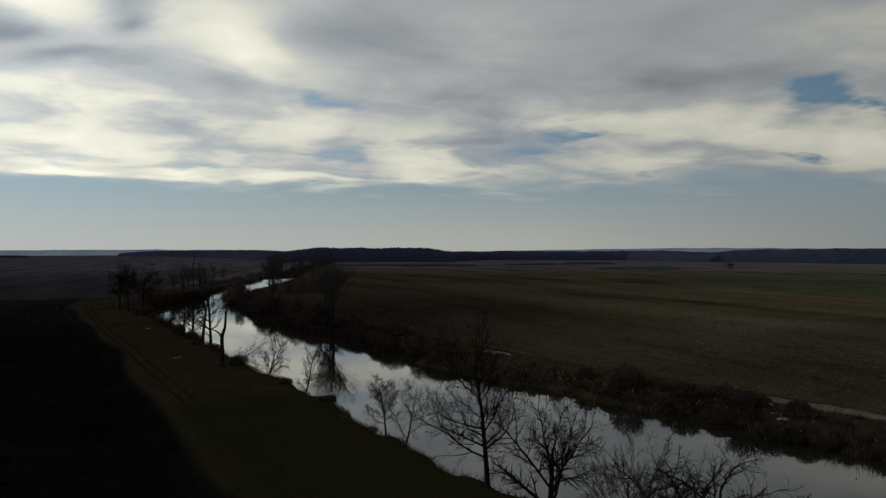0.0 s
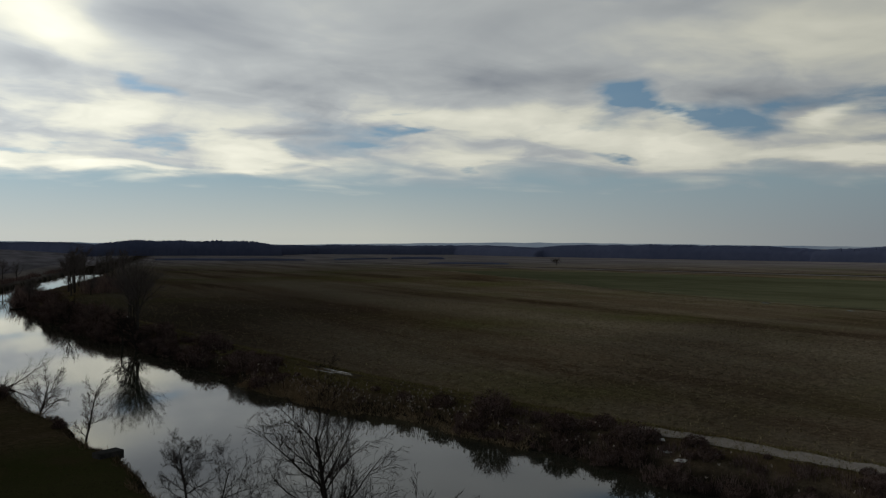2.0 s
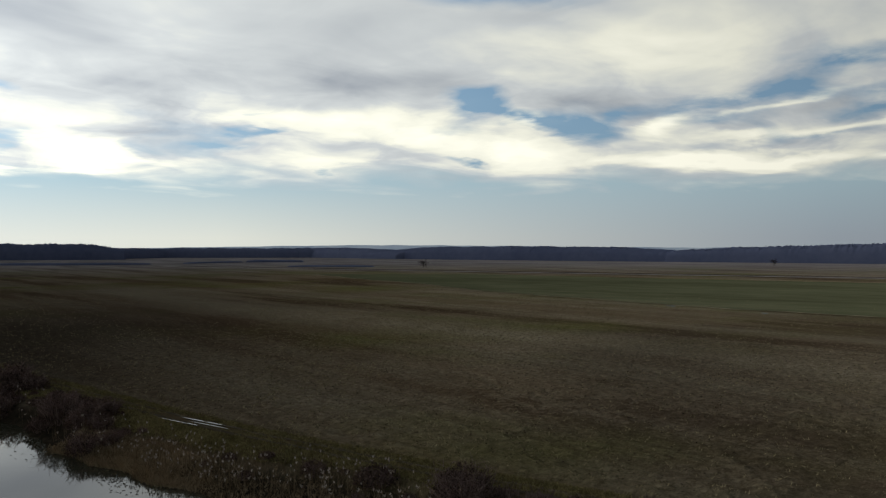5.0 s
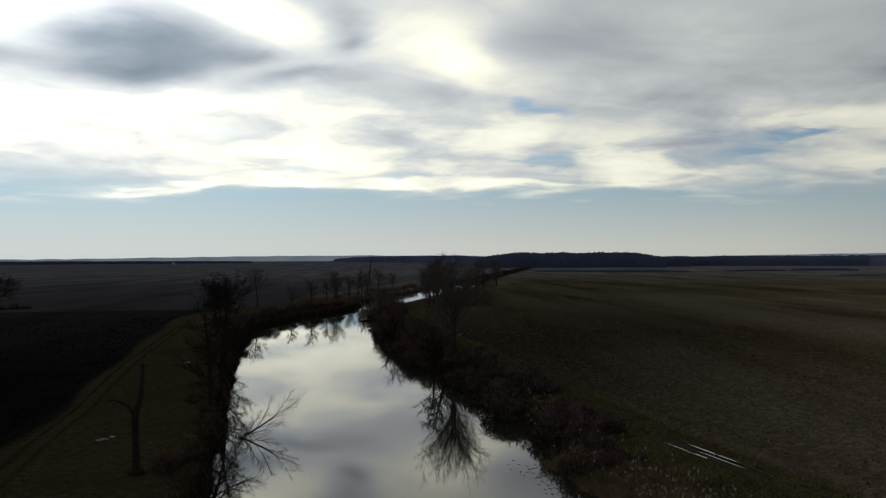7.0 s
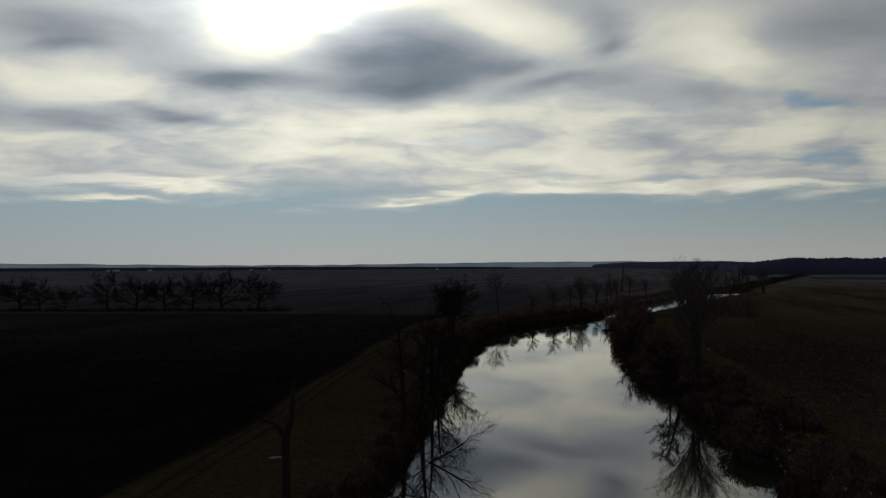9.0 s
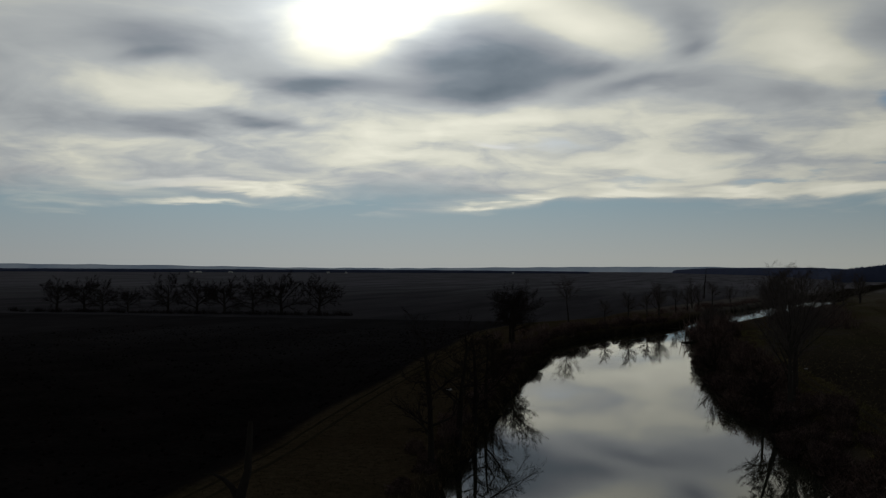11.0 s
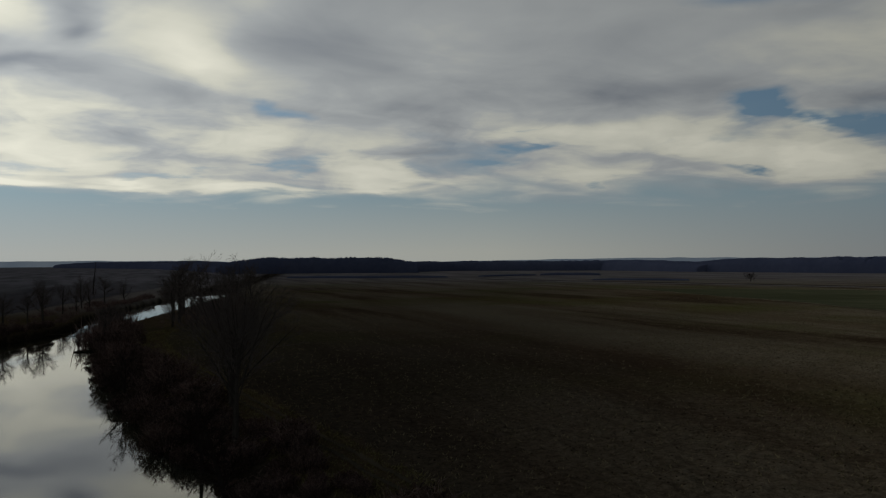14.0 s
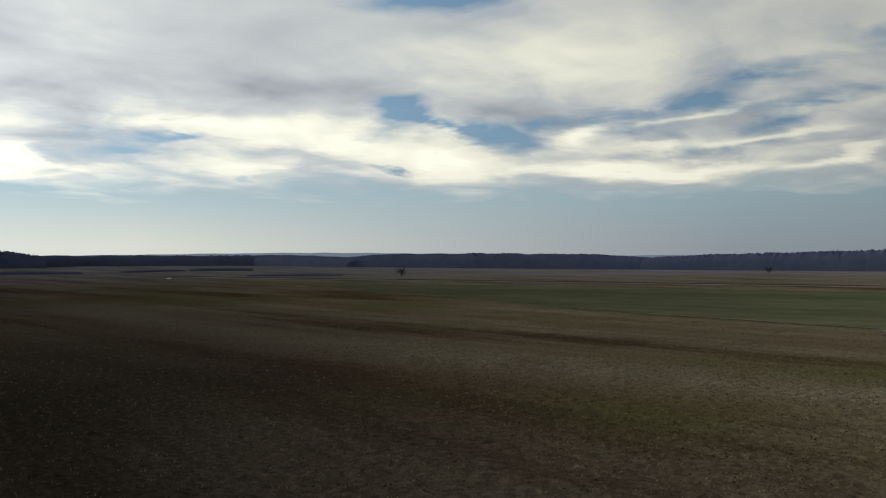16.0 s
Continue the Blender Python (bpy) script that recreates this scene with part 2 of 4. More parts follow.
# ---- materials ----
def surface(name, base, other, scale, rough=0.9, bump=0.3, bump_scale=None, fine=6.0, stretch=None, island=False, spec=0.0):
    """A rough surface of two tones at two scales with fine relief."""
    m = bpy.data.materials.new(name)
    m.use_nodes = True
    m.node_tree.nodes.clear()
    k = Graph(m.node_tree)
    at = k.node("ShaderNodeTexCoord").outputs["Object"]
    if stretch:
        mapping = k.node("ShaderNodeMapping")
        mapping.inputs["Scale"].default_value = stretch
        k.link(at, mapping.inputs[0])
        at = mapping.outputs[0]
    big = k.noise(at, scale, 5.0, 0.6)[0]
    small = k.noise(at, scale * fine, 4.0, 0.65)[0]
    f = k.math("ADD", k.math("MULTIPLY", big, 0.6), k.math("MULTIPLY", small, 0.5))
    if island:
        f = k.math("ADD", f, k.math("MULTIPLY_ADD", k.node("ShaderNodeNewGeometry").outputs["Random Per Island"], 0.5, -0.25))
    else:
        f = k.math("ADD", f, k.math("MULTIPLY_ADD", k.node("ShaderNodeObjectInfo").outputs["Random"], 0.2, -0.1))
    tone = k.mix(k.ramp(f, (0.38, 0.0), (0.72, 1.0)), (*base, 1), (*other, 1))
    b = k.node("ShaderNodeBsdfPrincipled")
    k.link(tone, b.inputs["Base Color"])
    b.inputs["Roughness"].default_value = rough
    b.inputs["Diffuse Roughness"].default_value = 1.0
    b.inputs["Specular IOR Level"].default_value = spec
    if bump:
        bp = k.node("ShaderNodeBump")
        bp.inputs["Strength"].default_value, bp.inputs["Distance"].default_value = bump, 0.1
        k.link(k.noise(at, bump_scale or scale * fine, 5.0, 0.7)[0], bp.inputs["Height"])
        k.link(bp.outputs[0], b.inputs["Normal"])
    k.link(b.outputs[0], k.node("ShaderNodeOutputMaterial").inputs[0])
    return m


BARK = surface("bark", (0.035, 0.03, 0.027), (0.075, 0.066, 0.058), 1.2, 0.9, 0.5, 9.0, stretch=(1, 1, 0.3))
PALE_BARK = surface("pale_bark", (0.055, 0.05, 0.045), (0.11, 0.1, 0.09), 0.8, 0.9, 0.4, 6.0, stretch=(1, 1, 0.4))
# twigs of the farther trees, paled by haze put into the colour
HAZED_TWIG = surface("hazed_twig", (0.1, 0.088, 0.084), (0.2, 0.175, 0.165), 0.6, 0.9, 0.0, island=True)
TWIG = surface("twig", (0.03, 0.024, 0.022), (0.06, 0.047, 0.042), 0.6, 0.9, 0.0, island=True)
SHRUB = surface("shrub_twig", (0.09, 0.064, 0.058), (0.32, 0.235, 0.21), 0.35, 0.9, 0.0, island=True)
LITTER = surface("dead_leaf", (0.045, 0.032, 0.029), (0.13, 0.09, 0.074), 0.5, 0.95, 0.0, island=True)
REED = surface("dry_reed", (0.12, 0.09, 0.058), (0.28, 0.215, 0.14), 0.3, 0.9, 0.0, island=True)
PLUME = surface("reed_plume", (0.42, 0.36, 0.31), (0.68, 0.6, 0.53), 0.3, 0.95, 0.0, island=True)
GRASS = surface("grass_blade", (0.045, 0.04, 0.018), (0.13, 0.1, 0.05), 0.2, 0.9, 0.0, island=True)
TAWNY = surface("tawny_grass", (0.17, 0.125, 0.075), (0.42, 0.33, 0.22), 0.25, 0.95, 0.0, island=True)
VERGE = surface("verge_grass_blade", (0.13, 0.115, 0.05), (0.31, 0.265, 0.13), 0.12, 0.9, 0.0, island=True)
STUBBLE = surface("field_tuft", (0.11, 0.095, 0.052), (0.4, 0.34, 0.2), 0.06, 0.95, 0.0, island=True)
CLOD = surface("soil_clod", (0.032, 0.025, 0.018), (0.1, 0.078, 0.054), 0.1, 0.95, 0.3, 5.0, island=True)
FURROW = surface("furrow_clod", (0.012, 0.01, 0.0095), (0.04, 0.032, 0.029), 0.1, 0.95, 0.3, 5.0, island=True)
GRAVEL = surface("track_gravel", (0.27, 0.245, 0.22), (0.43, 0.4, 0.36), 0.5, 0.9, 0.4, 8.0)
RUT = surface("rut_earth", (0.06, 0.05, 0.036), (0.12, 0.1, 0.07), 0.6, 0.85, 0.4, 7.0)
WORN = surface("worn_turf", (0.035, 0.029, 0.018), (0.085, 0.068, 0.04), 0.25, 0.9, 0.4, 7.0)
PLASTIC = surface("white_plastic", (0.6, 0.6, 0.58), (0.8, 0.8, 0.8), 2.0, 0.5, 0.3, 6.0, spec=0.4)
CONCRETE = surface("old_concrete", (0.05, 0.048, 0.046), (0.12, 0.115, 0.11), 1.0, 0.9, 0.4, 9.0)
DARKWOOD = surface("wet_wood", (0.03, 0.025, 0.02), (0.08, 0.065, 0.05), 1.5, 0.7, 0.5, 8.0)
CROP = surface("winter_crop", (0.1, 0.108, 0.06), (0.21, 0.205, 0.125), 0.018, 0.95, 0.3, 2.0, stretch=(1, 0.3, 1))
STRAW = surface("straw_strip", (0.13, 0.115, 0.07), (0.55, 0.48, 0.34), 0.07, 0.95, 0.3, 4.0)
LANE = surface("pale_lane", (0.28, 0.26, 0.265), (0.4, 0.37, 0.375), 0.1, 0.95, 0.2, 2.0)
DITCH = surface("ditch_growth", (0.05, 0.042, 0.04), (0.1, 0.085, 0.08), 0.1, 0.95, 0.3, 2.0)
# bluish because the distance haze is put into the base colour
HAZED_FOREST = surface("hazed_forest", (0.1, 0.12, 0.205), (0.135, 0.156, 0.245), 0.02, 0.95, 0.0)


def water_material(name, ripple):
    m = bpy.data.materials.new(name)
    m.use_nodes = True
    k = Graph(m.node_tree)
    b = m.node_tree.nodes["Principled BSDF"]
    at = k.node("ShaderNodeTexCoord").outputs["Object"]
    murk = k.noise(at, 0.05, 4.0)[0]
    k.link(k.ramp(murk, (0.3, (0.012, 0.015, 0.011)), (0.7, (0.024, 0.026, 0.018))), b.inputs["Base Color"])
    b.inputs["Roughness"].default_value = 0.03
    b.inputs["IOR"].default_value = 1.33
    b.inputs["Specular IOR Level"].default_value = 0.9
    bp = k.node("ShaderNodeBump")
    bp.inputs["Strength"].default_value, bp.inputs["Distance"].default_value = ripple, 0.05
    k.link(k.noise(at, 0.8, 3.0, 0.5)[0], bp.inputs["Height"])
    k.link(bp.outputs[0], b.inputs["Normal"])
    return m


WATER = water_material("river_water", 0.02)
PUDDLE = water_material("puddle_water", 0.01)


def ground_material():
    """Soil, grass and crop, mixed by the zones stored on the ground's points."""
    m = bpy.data.materials.new("plain_ground")
    m.use_nodes = True
    m.node_tree.nodes.clear()
    k = Graph(m.node_tree)
    at = k.node("ShaderNodeTexCoord").outputs["Object"]

    def zone(name):
        n = k.node("ShaderNodeAttribute")
        n.attribute_name = name
        return n.outputs["Fac"]

    def tone(f, lo, hi, a, b):
        return k.ramp(f, (lo, a), (hi, b))

    broad = k.noise(at, 0.012, 5.0, 0.6)[0]
    patch = k.noise(at, 0.09, 5.0, 0.6)[0]
    crumb = k.noise(at, 1.3, 6.0, 0.7)[0]
    grain = k.noise(at, 5.0, 4.0, 0.7)[0]
    lay = k.node("ShaderNodeMapping")
    lay.inputs["Rotation"].default_value = (0, 0, radians(15))
    k.link(at, lay.inputs[0])
    long = k.node("ShaderNodeMapping")
    long.inputs["Scale"].default_value = (0.045, 0.006, 1.0)
    k.link(lay.outputs[0], long.inputs[0])
    bands = k.noise(long.outputs[0], 1.0, 5.0, 0.6)[0]
    mixf = k.math("ADD", k.math("MULTIPLY", crumb, 0.6), k.math("MULTIPLY", grain, 0.4))
    stub = k.mix(tone(mixf, 0.4, 0.62, 0.0, 1.0), (0.122, 0.09, 0.058, 1), (0.32, 0.247, 0.158, 1))
    pale = k.mix(tone(mixf, 0.4, 0.62, 0.0, 1.0), (0.212, 0.178, 0.12, 1), (0.48, 0.415, 0.295, 1))
    olive = k.mix(tone(mixf, 0.4, 0.62, 0.0, 1.0), (0.115, 0.112, 0.042, 1), (0.27, 0.257, 0.1, 1))
    field = k.mix(tone(bands, 0.42, 0.62, 0.0, 0.85), stub, pale)
    field = k.mix(tone(bands, 0.35, 0.46, 0.85, 0.0), field, (0.08, 0.054, 0.034, 1))
    field = k.mix(tone(broad, 0.48, 0.66, 0.0, 1.0), field, olive)
    field = k.mix(tone(patch, 0.55, 0.75, 0.0, 0.5), field, (0.09, 0.068, 0.04, 1))
    fine_rows = k.node("ShaderNodeMapping")
    fine_rows.inputs["Scale"].default_value = (0.45, 0.012, 1.0)
    k.link(lay.outputs[0], fine_rows.inputs[0])
    rows = k.noise(fine_rows.outputs[0], 1.0, 4.0, 0.6)[0]
    field = k.mix(tone(rows, 0.36, 0.5, 0.35, 0.0), field, (0.1, 0.075, 0.046, 1))
    rusty = k.node("ShaderNodeMapping")
    rusty.inputs["Location"].default_value = (310, 95, 0)
    k.link(long.outputs[0], rusty.inputs[0])
    field = k.mix(tone(k.noise(rusty.outputs[0], 0.7, 4.0, 0.6)[0], 0.5, 0.68, 0.0, 0.45), field, (0.17, 0.105, 0.058, 1))
    soil = k.mix(tone(k.math("ADD", k.math("MULTIPLY", mixf, 0.6), k.math("MULTIPLY", patch, 0.4)), 0.4, 0.65, 0.0, 1.0), (0.014, 0.0118, 0.0118, 1), (0.045, 0.037, 0.036, 1))
    turf = k.mix(tone(mixf, 0.38, 0.65, 0.0, 1.0), (0.075, 0.057, 0.035, 1), (0.205, 0.152, 0.092, 1))
    turf = k.mix(tone(k.noise(at, 0.045, 4.0)[0], 0.52, 0.66, 0.0, 0.75), turf, (0.075, 0.078, 0.03, 1))
    south = k.node("ShaderNodeSeparateXYZ")
    k.link(at, south.inputs[0])
    turf = k.mix(k.math("MULTIPLY", tone(k.math("MULTIPLY_ADD", south.outputs[1], 0.01, k.math("MULTIPLY", patch, 0.4)), 0.9, 1.3, 0.75, 0.0), k.math("MULTIPLY", tone(crumb, 0.35, 0.6, 0.6, 1.0), tone(k.math("MULTIPLY", south.outputs[0], 0.01), 0.55, 0.62, 1.0, 0.0))), turf, (0.05, 0.066, 0.018, 1))
    turf = k.mix(tone(patch, 0.5, 0.68, 0.0, 0.8), turf, (0.1, 0.072, 0.042, 1))
    mud = k.mix(tone(mixf, 0.4, 0.65, 0.0, 1.0), (0.02, 0.017, 0.013, 1), (0.06, 0.048, 0.034, 1))
    field = k.mix(k.math("MULTIPLY", zone("pale"), tone(patch, 0.3, 0.6, 0.4, 1.0)), field, pale)
    # dark soil tone that also holds the field's backlit dimness
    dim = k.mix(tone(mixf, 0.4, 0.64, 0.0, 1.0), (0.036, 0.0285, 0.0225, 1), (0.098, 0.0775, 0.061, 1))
    col = k.mix(zone("dimmed_soil"), field, dim)
    col = k.mix(zone("soil"), col, soil)
    # purple-grey of the far fields: distance haze put into the colour
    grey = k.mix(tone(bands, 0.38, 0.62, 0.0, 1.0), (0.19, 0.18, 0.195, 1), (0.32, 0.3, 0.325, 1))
    col = k.mix(zone("haze_tint"), col, grey)
    col = k.mix(zone("turf"), col, turf)
    col = k.mix(zone("mud"), col, mud)
    b = k.node("ShaderNodeBsdfPrincipled")
    k.link(col, b.inputs["Base Color"])
    b.inputs["Roughness"].default_value = 0.95
    b.inputs["Diffuse Roughness"].default_value = 1.0
    b.inputs["Specular IOR Level"].default_value = 0.0
    bp = k.node("ShaderNodeBump")
    bp.inputs["Strength"].default_value, bp.inputs["Distance"].default_value = 0.9, 0.5
    k.link(mixf, bp.inputs["Height"])
    k.link(bp.outputs[0], b.inputs["Normal"])
    k.link(b.outputs[0], k.node("ShaderNodeOutputMaterial").inputs[0])
    return m


EARTH = ground_material()


# ---- mesh helpers ----
def mesh_of(name, verts, faces, material, smooth=False):
    me = bpy.data.meshes.new(name)
    me.from_pydata(verts, [], faces)
    me.materials.append(material)
    if smooth:
        me.shade_smooth()
    return me


def part(name, me, parent, label=""):
    ob = new(name, me)
    ob.parent = parent
    return tagged(ob, label)


class Soup:
    """Collects tubes, blades and lumps into one mesh."""

    def __init__(self):
        self.verts, self.faces = [], []

    def tube(self, points, radii, sides):
        start = len(self.verts)
        count = len(points)
        for i, (p, r) in enumerate(zip(points, radii)):
            d = (points[min(i + 1, count - 1)] - points[max(i - 1, 0)]).normalized()
            u = d.cross(Vector((0.31, 0.92, 0.23))).normalized()
            v = d.cross(u)
            for s in range(sides):
                t = 2 * math.pi * s / sides
                self.verts.append(p + (u * math.cos(t) + v * math.sin(t)) * r)
        for i in range(count - 1):
            a = start + i * sides
            for s in range(sides):
                n = (s + 1) % sides
                self.faces.append((a + s, a + n, a + sides + n, a + sides + s))
        self.faces.append(tuple(start + (count - 1) * sides + s for s in range(sides)))

    def blade(self, p, tip, width, turn):
        n = len(self.verts)
        w = Vector((math.cos(turn), math.sin(turn), 0)) * width
        self.verts += [p - w, p + w, tip]
        self.faces.append((n, n + 1, n + 2))

    def lump(self, p, rx, ry, rz, rng, sides=4):
        n = len(self.verts)
        turn = rng.uniform(0, 6.28)
        for k, (h, s) in enumerate(((0.0, 1.0), (0.6, 0.85))):
            for i in range(sides):
                t = turn + 2 * math.pi * i / sides
                j = rng.uniform(0.7, 1.2) * s
                self.verts.append(Vector((p[0] + rx * j * math.cos(t), p[1] + ry * j * math.sin(t), p[2] + rz * h * rng.uniform(0.8, 1.2))))
        self.verts.append(Vector((p[0], p[1], p[2] + rz)))
        for i in range(sides):
            j = (i + 1) % sides
            self.faces.append((n + i, n + j, n + sides + j, n + sides + i))
            self.faces.append((n + sides + i, n + sides + j, n + 2 * sides))

    def mesh(self, name, material, smooth=False):
        return mesh_of(name, [tuple(v) for v in self.verts], self.faces, material, smooth)


# ---- the plan: river banks, levee and tracks, as x over y ----
BANK_Y = np.array([-5000, -60, 16, 50, 70, 84, 92, 107, 120, 150, 190, 235, 255, 280, 305, 322, 345, 372, 410, 455, 520, 640, 5000.0])
LEFT_X = np.array([34, 34.0, 35.0, 37.5, 40.5, 41.3, 41.8, 42.5, 44, 46.5, 50.5, 55.5, 58.5, 66.5, 81, 94, 105, 113, 130, 153, 186, 246, 2400.0])
RIGHT_X = np.array([71, 71.0, 73.0, 74.2, 74.0, 71.4, 71.2, 73.0, 75.2, 77.8, 80.5, 86.5, 90, 95.5, 102.5, 108, 116, 129, 150, 175, 210, 270, 2425.0])
WATER_Z = -2.0


def left_bank(y):
    return np.interp(y, BANK_Y, LEFT_X) + 0.5 * np.sin(y * 0.31) + 0.35 * np.sin(y * 0.83 + 1)


def right_bank(y):
    return np.interp(y, BANK_Y, RIGHT_X) + 0.6 * np.sin(y * 0.27 + 2) + 0.4 * np.sin(y * 0.71)


LEVEE_Y = np.array([-5000, -60, 40, 70, 119, 136, 182, 250, 282, 301, 320, 345, 400, 600, 5000.0])
LEVEE_X = np.array([12, 12.0, 17, 19.5, 25, 27.5, 30.5, 36, 40, 45, 55, 75, 95, 190, 2300.0])
TRACK_Y = np.array([-5000, -60, 30, 60, 90, 100, 130, 180, 244, 275, 301, 346, 459, 514, 600, 5000.0])
TRACK_X = np.array([85, 85.0, 84, 82, 82.3, 83, 86, 92, 100, 107, 117, 138, 195, 226, 270, 2480.0])


def levee(y):
    return np.interp(y, LEVEE_Y, LEVEE_X)


def track(y):
    return np.interp(y, TRACK_Y, TRACK_X)


def ramp01(x):
    x = np.clip(x, 0, 1)
    return x * x * (3 - 2 * x)


def waves(x, y):
    return (np.sin(x * 0.9 + 1.3 * np.sin(y * 0.37)) * np.sin(y * 0.8 + np.sin(x * 0.43))
            + 0.6 * np.sin(x * 2.1 + 0.7 * y) * np.sin(1.7 * y - 0.4 * x))


def height(x, y):
    """Height of the ground: river bed, steep banks, levee strip, fields."""
    l, r = left_bank(y), right_bank(y)
    z = np.zeros_like(x)
    field = ramp01((levee(y) - x + 0.5) / 3.5)
    z = z - 0.9 * field + 0.04 * waves(x, y)
    near = np.exp(-((x - 80) / 160) ** 2 - ((y - 120) / 180) ** 2)
    z = z + 0.05 * near * waves(x * 1.9, y * 1.9) * (x > r + 10)
    bed_l = ramp01((x - (l - 1.6)) / 3.2)
    bed_r = np.where(x < r, ramp01((r + 2.2 - x) / 4.4), 0.5 * (1 - ramp01((x - r + 0.3) / 6.5)))
    bed = np.minimum(bed_l, bed_r)
    spit = ramp01((y - 285) / 30) * ramp01((r + 30 - x) / 18) * (x > l)
    return z - 1.2 * spit * (1 - bed) * ramp01((600 - y) / 40) - 4.0 * bed * ramp01((600 - y) / 40)


def ladder(near_from, near_to, step, end_from, end_to, grow):
    out = list(np.arange(near_from, near_to + 0.01, step))
    s = step
    while out[-1] < end_to:
        s *= grow
        out.append(min(out[-1] + s, end_to))
    s = step
    while out[0] > end_from:
        s *= grow
        out.insert(0, max(out[0] - s, end_from))
    return np.array(out)


def lattice(x, y, cell, salt):
    """Smooth random heights from 0 to 1 on a square lattice."""
    i, j = np.floor(x / cell), np.floor(y / cell)
    u, v = ramp01(x / cell - i), ramp01(y / cell - j)

    def at(p, q):
        h = np.sin(p * 127.1 + q * 311.7 + salt) * 43758.5453
        return h - np.floor(h)

    return (at(i, j) * (1 - u) + at(i + 1, j) * u) * (1 - v) + (at(i, j + 1) * (1 - u) + at(i + 1, j + 1) * u) * v


def clods(x, y):
    """The lumpy tilth of the field, in metres above the plain sheet."""
    wide, lump, crumb = lattice(x, y, 2.3, 1.0), lattice(x, y, 0.8, 2.0), lattice(x, y, 0.42, 3.0)
    row = 0.5 + 0.5 * np.sin((x * 0.966 - y * 0.259) * 4.2 + 2.0 * lattice(x, y, 6.0, 4.0))
    return (0.14 * lump + 0.2 * crumb ** 2 + 0.04 * row) * (0.4 + 0.9 * wide)


def build_ground(name, gx, gy, lift=None):
    X, Y = np.meshgrid(gx, gy)
    Z = height(X, Y)
    if lift is not None:
        Z = Z + lift(X, Y)
    n, m = len(gy), len(gx)
    i = np.arange(n * m).reshape(n, m)
    quads = np.stack([i[:-1, :-1], i[:-1, 1:], i[1:, 1:], i[1:, :-1]], -1).reshape(-1, 4)
    me = bpy.data.meshes.new(name)
    me.vertices.add(n * m)
    me.vertices.foreach_set("co", np.stack([X, Y, Z], -1).astype(np.float32).ravel())
    me.loops.add(quads.size)
    me.loops.foreach_set("vertex_index", quads.astype(np.int32).ravel())
    me.polygons.add(len(quads))
    me.polygons.foreach_set("loop_start", (np.arange(len(quads)) * 4).astype(np.int32))
    me.update(calc_edges=True)
    me.shade_smooth()
    l, r, v = left_bank(Y), right_bank(Y), levee(Y)
    wob = 0.8 * np.sin(Y * 0.21) + 0.5 * np.sin(Y * 0.9 + X * 0.3)
    soil = ramp01((v - X + 0.6 * np.sin(Y * 0.11) + 3.0) / 3.0)
    far_left = ramp01((Y - 345) / 6)
    turf = np.maximum((1 - soil) * ramp01((l - X) / 1.2), ramp01((X - r - 4) / 2) * ramp01((track(Y) + 3.0 - X + wob) / 1.5))
    turf = np.maximum(turf, (1 - soil) * (X < l)) * ramp01((420 - Y) / 60)
    mud = ramp01((X - l + 1.4) / 0.8) * ramp01((r + 4.5 - X) / 2)
    # darker soil over the part of the field beyond the poplars, with its backlit dimness put into the colour
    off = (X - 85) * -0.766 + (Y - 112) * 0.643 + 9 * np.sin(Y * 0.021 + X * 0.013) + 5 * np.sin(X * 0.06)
    dimmed_soil = 0.93 * ramp01((off + 62) / 95) * (X > r) * ramp01((900 - Y) / 500)
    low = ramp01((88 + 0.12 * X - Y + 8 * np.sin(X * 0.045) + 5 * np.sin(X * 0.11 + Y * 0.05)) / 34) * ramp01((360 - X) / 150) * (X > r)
    dimmed_soil = np.maximum(dimmed_soil, 0.5 * low * (0.8 + 0.2 * np.sin(X * 0.05 - Y * 0.08)))
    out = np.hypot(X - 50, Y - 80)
    # fades far off, where haze is painted in as a lighter tone
    dimmed_soil = dimmed_soil * (0.5 + 0.5 * ramp01((300 - out) / 190))
    lane = X * 0.966 - Y * 0.259
    pale = np.exp(-((lane - 134 - 6 * np.sin(Y * 0.02)) / 13) ** 2) * (X > r) * ramp01((420 - Y) / 120)
    # stronger with distance, a painted haze over the far fields
    haze_tint = np.where(X < l, np.maximum(ramp01((Y + 0.12 * X - 336) / 8) * (0.4 + 0.6 * ramp01((out - 250) / 700)), 0.16 * ramp01((Y - 150) / 150)), ramp01((out - 420) / 500) * 0.8)
    for zone, values in (("pale", pale), ("haze_tint", haze_tint), ("dimmed_soil", dimmed_soil), ("soil", soil), ("turf", turf), ("mud", mud)):
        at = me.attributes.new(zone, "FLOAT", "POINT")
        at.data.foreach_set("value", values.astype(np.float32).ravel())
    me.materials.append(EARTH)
    return new(name, me)


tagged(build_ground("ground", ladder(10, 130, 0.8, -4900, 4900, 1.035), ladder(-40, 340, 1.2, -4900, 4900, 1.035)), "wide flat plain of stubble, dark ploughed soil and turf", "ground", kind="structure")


def tilth(x, y):
    rim = ramp01((x - track(y) - 3.2) / 1.5) * ramp01((212 - x) / 25) * ramp01((y - 34) / 8) * ramp01((222 - y) / 25)
    return clods(x, y) * rim - 0.3 * (1 - rim) + 0.02


tagged(build_ground("field_soil", np.arange(84, 212.1, 0.33), np.arange(34, 222.1, 0.33), tilth), "rough tilth of the field, strewn with weeds and clods", "soil", kind="structure")


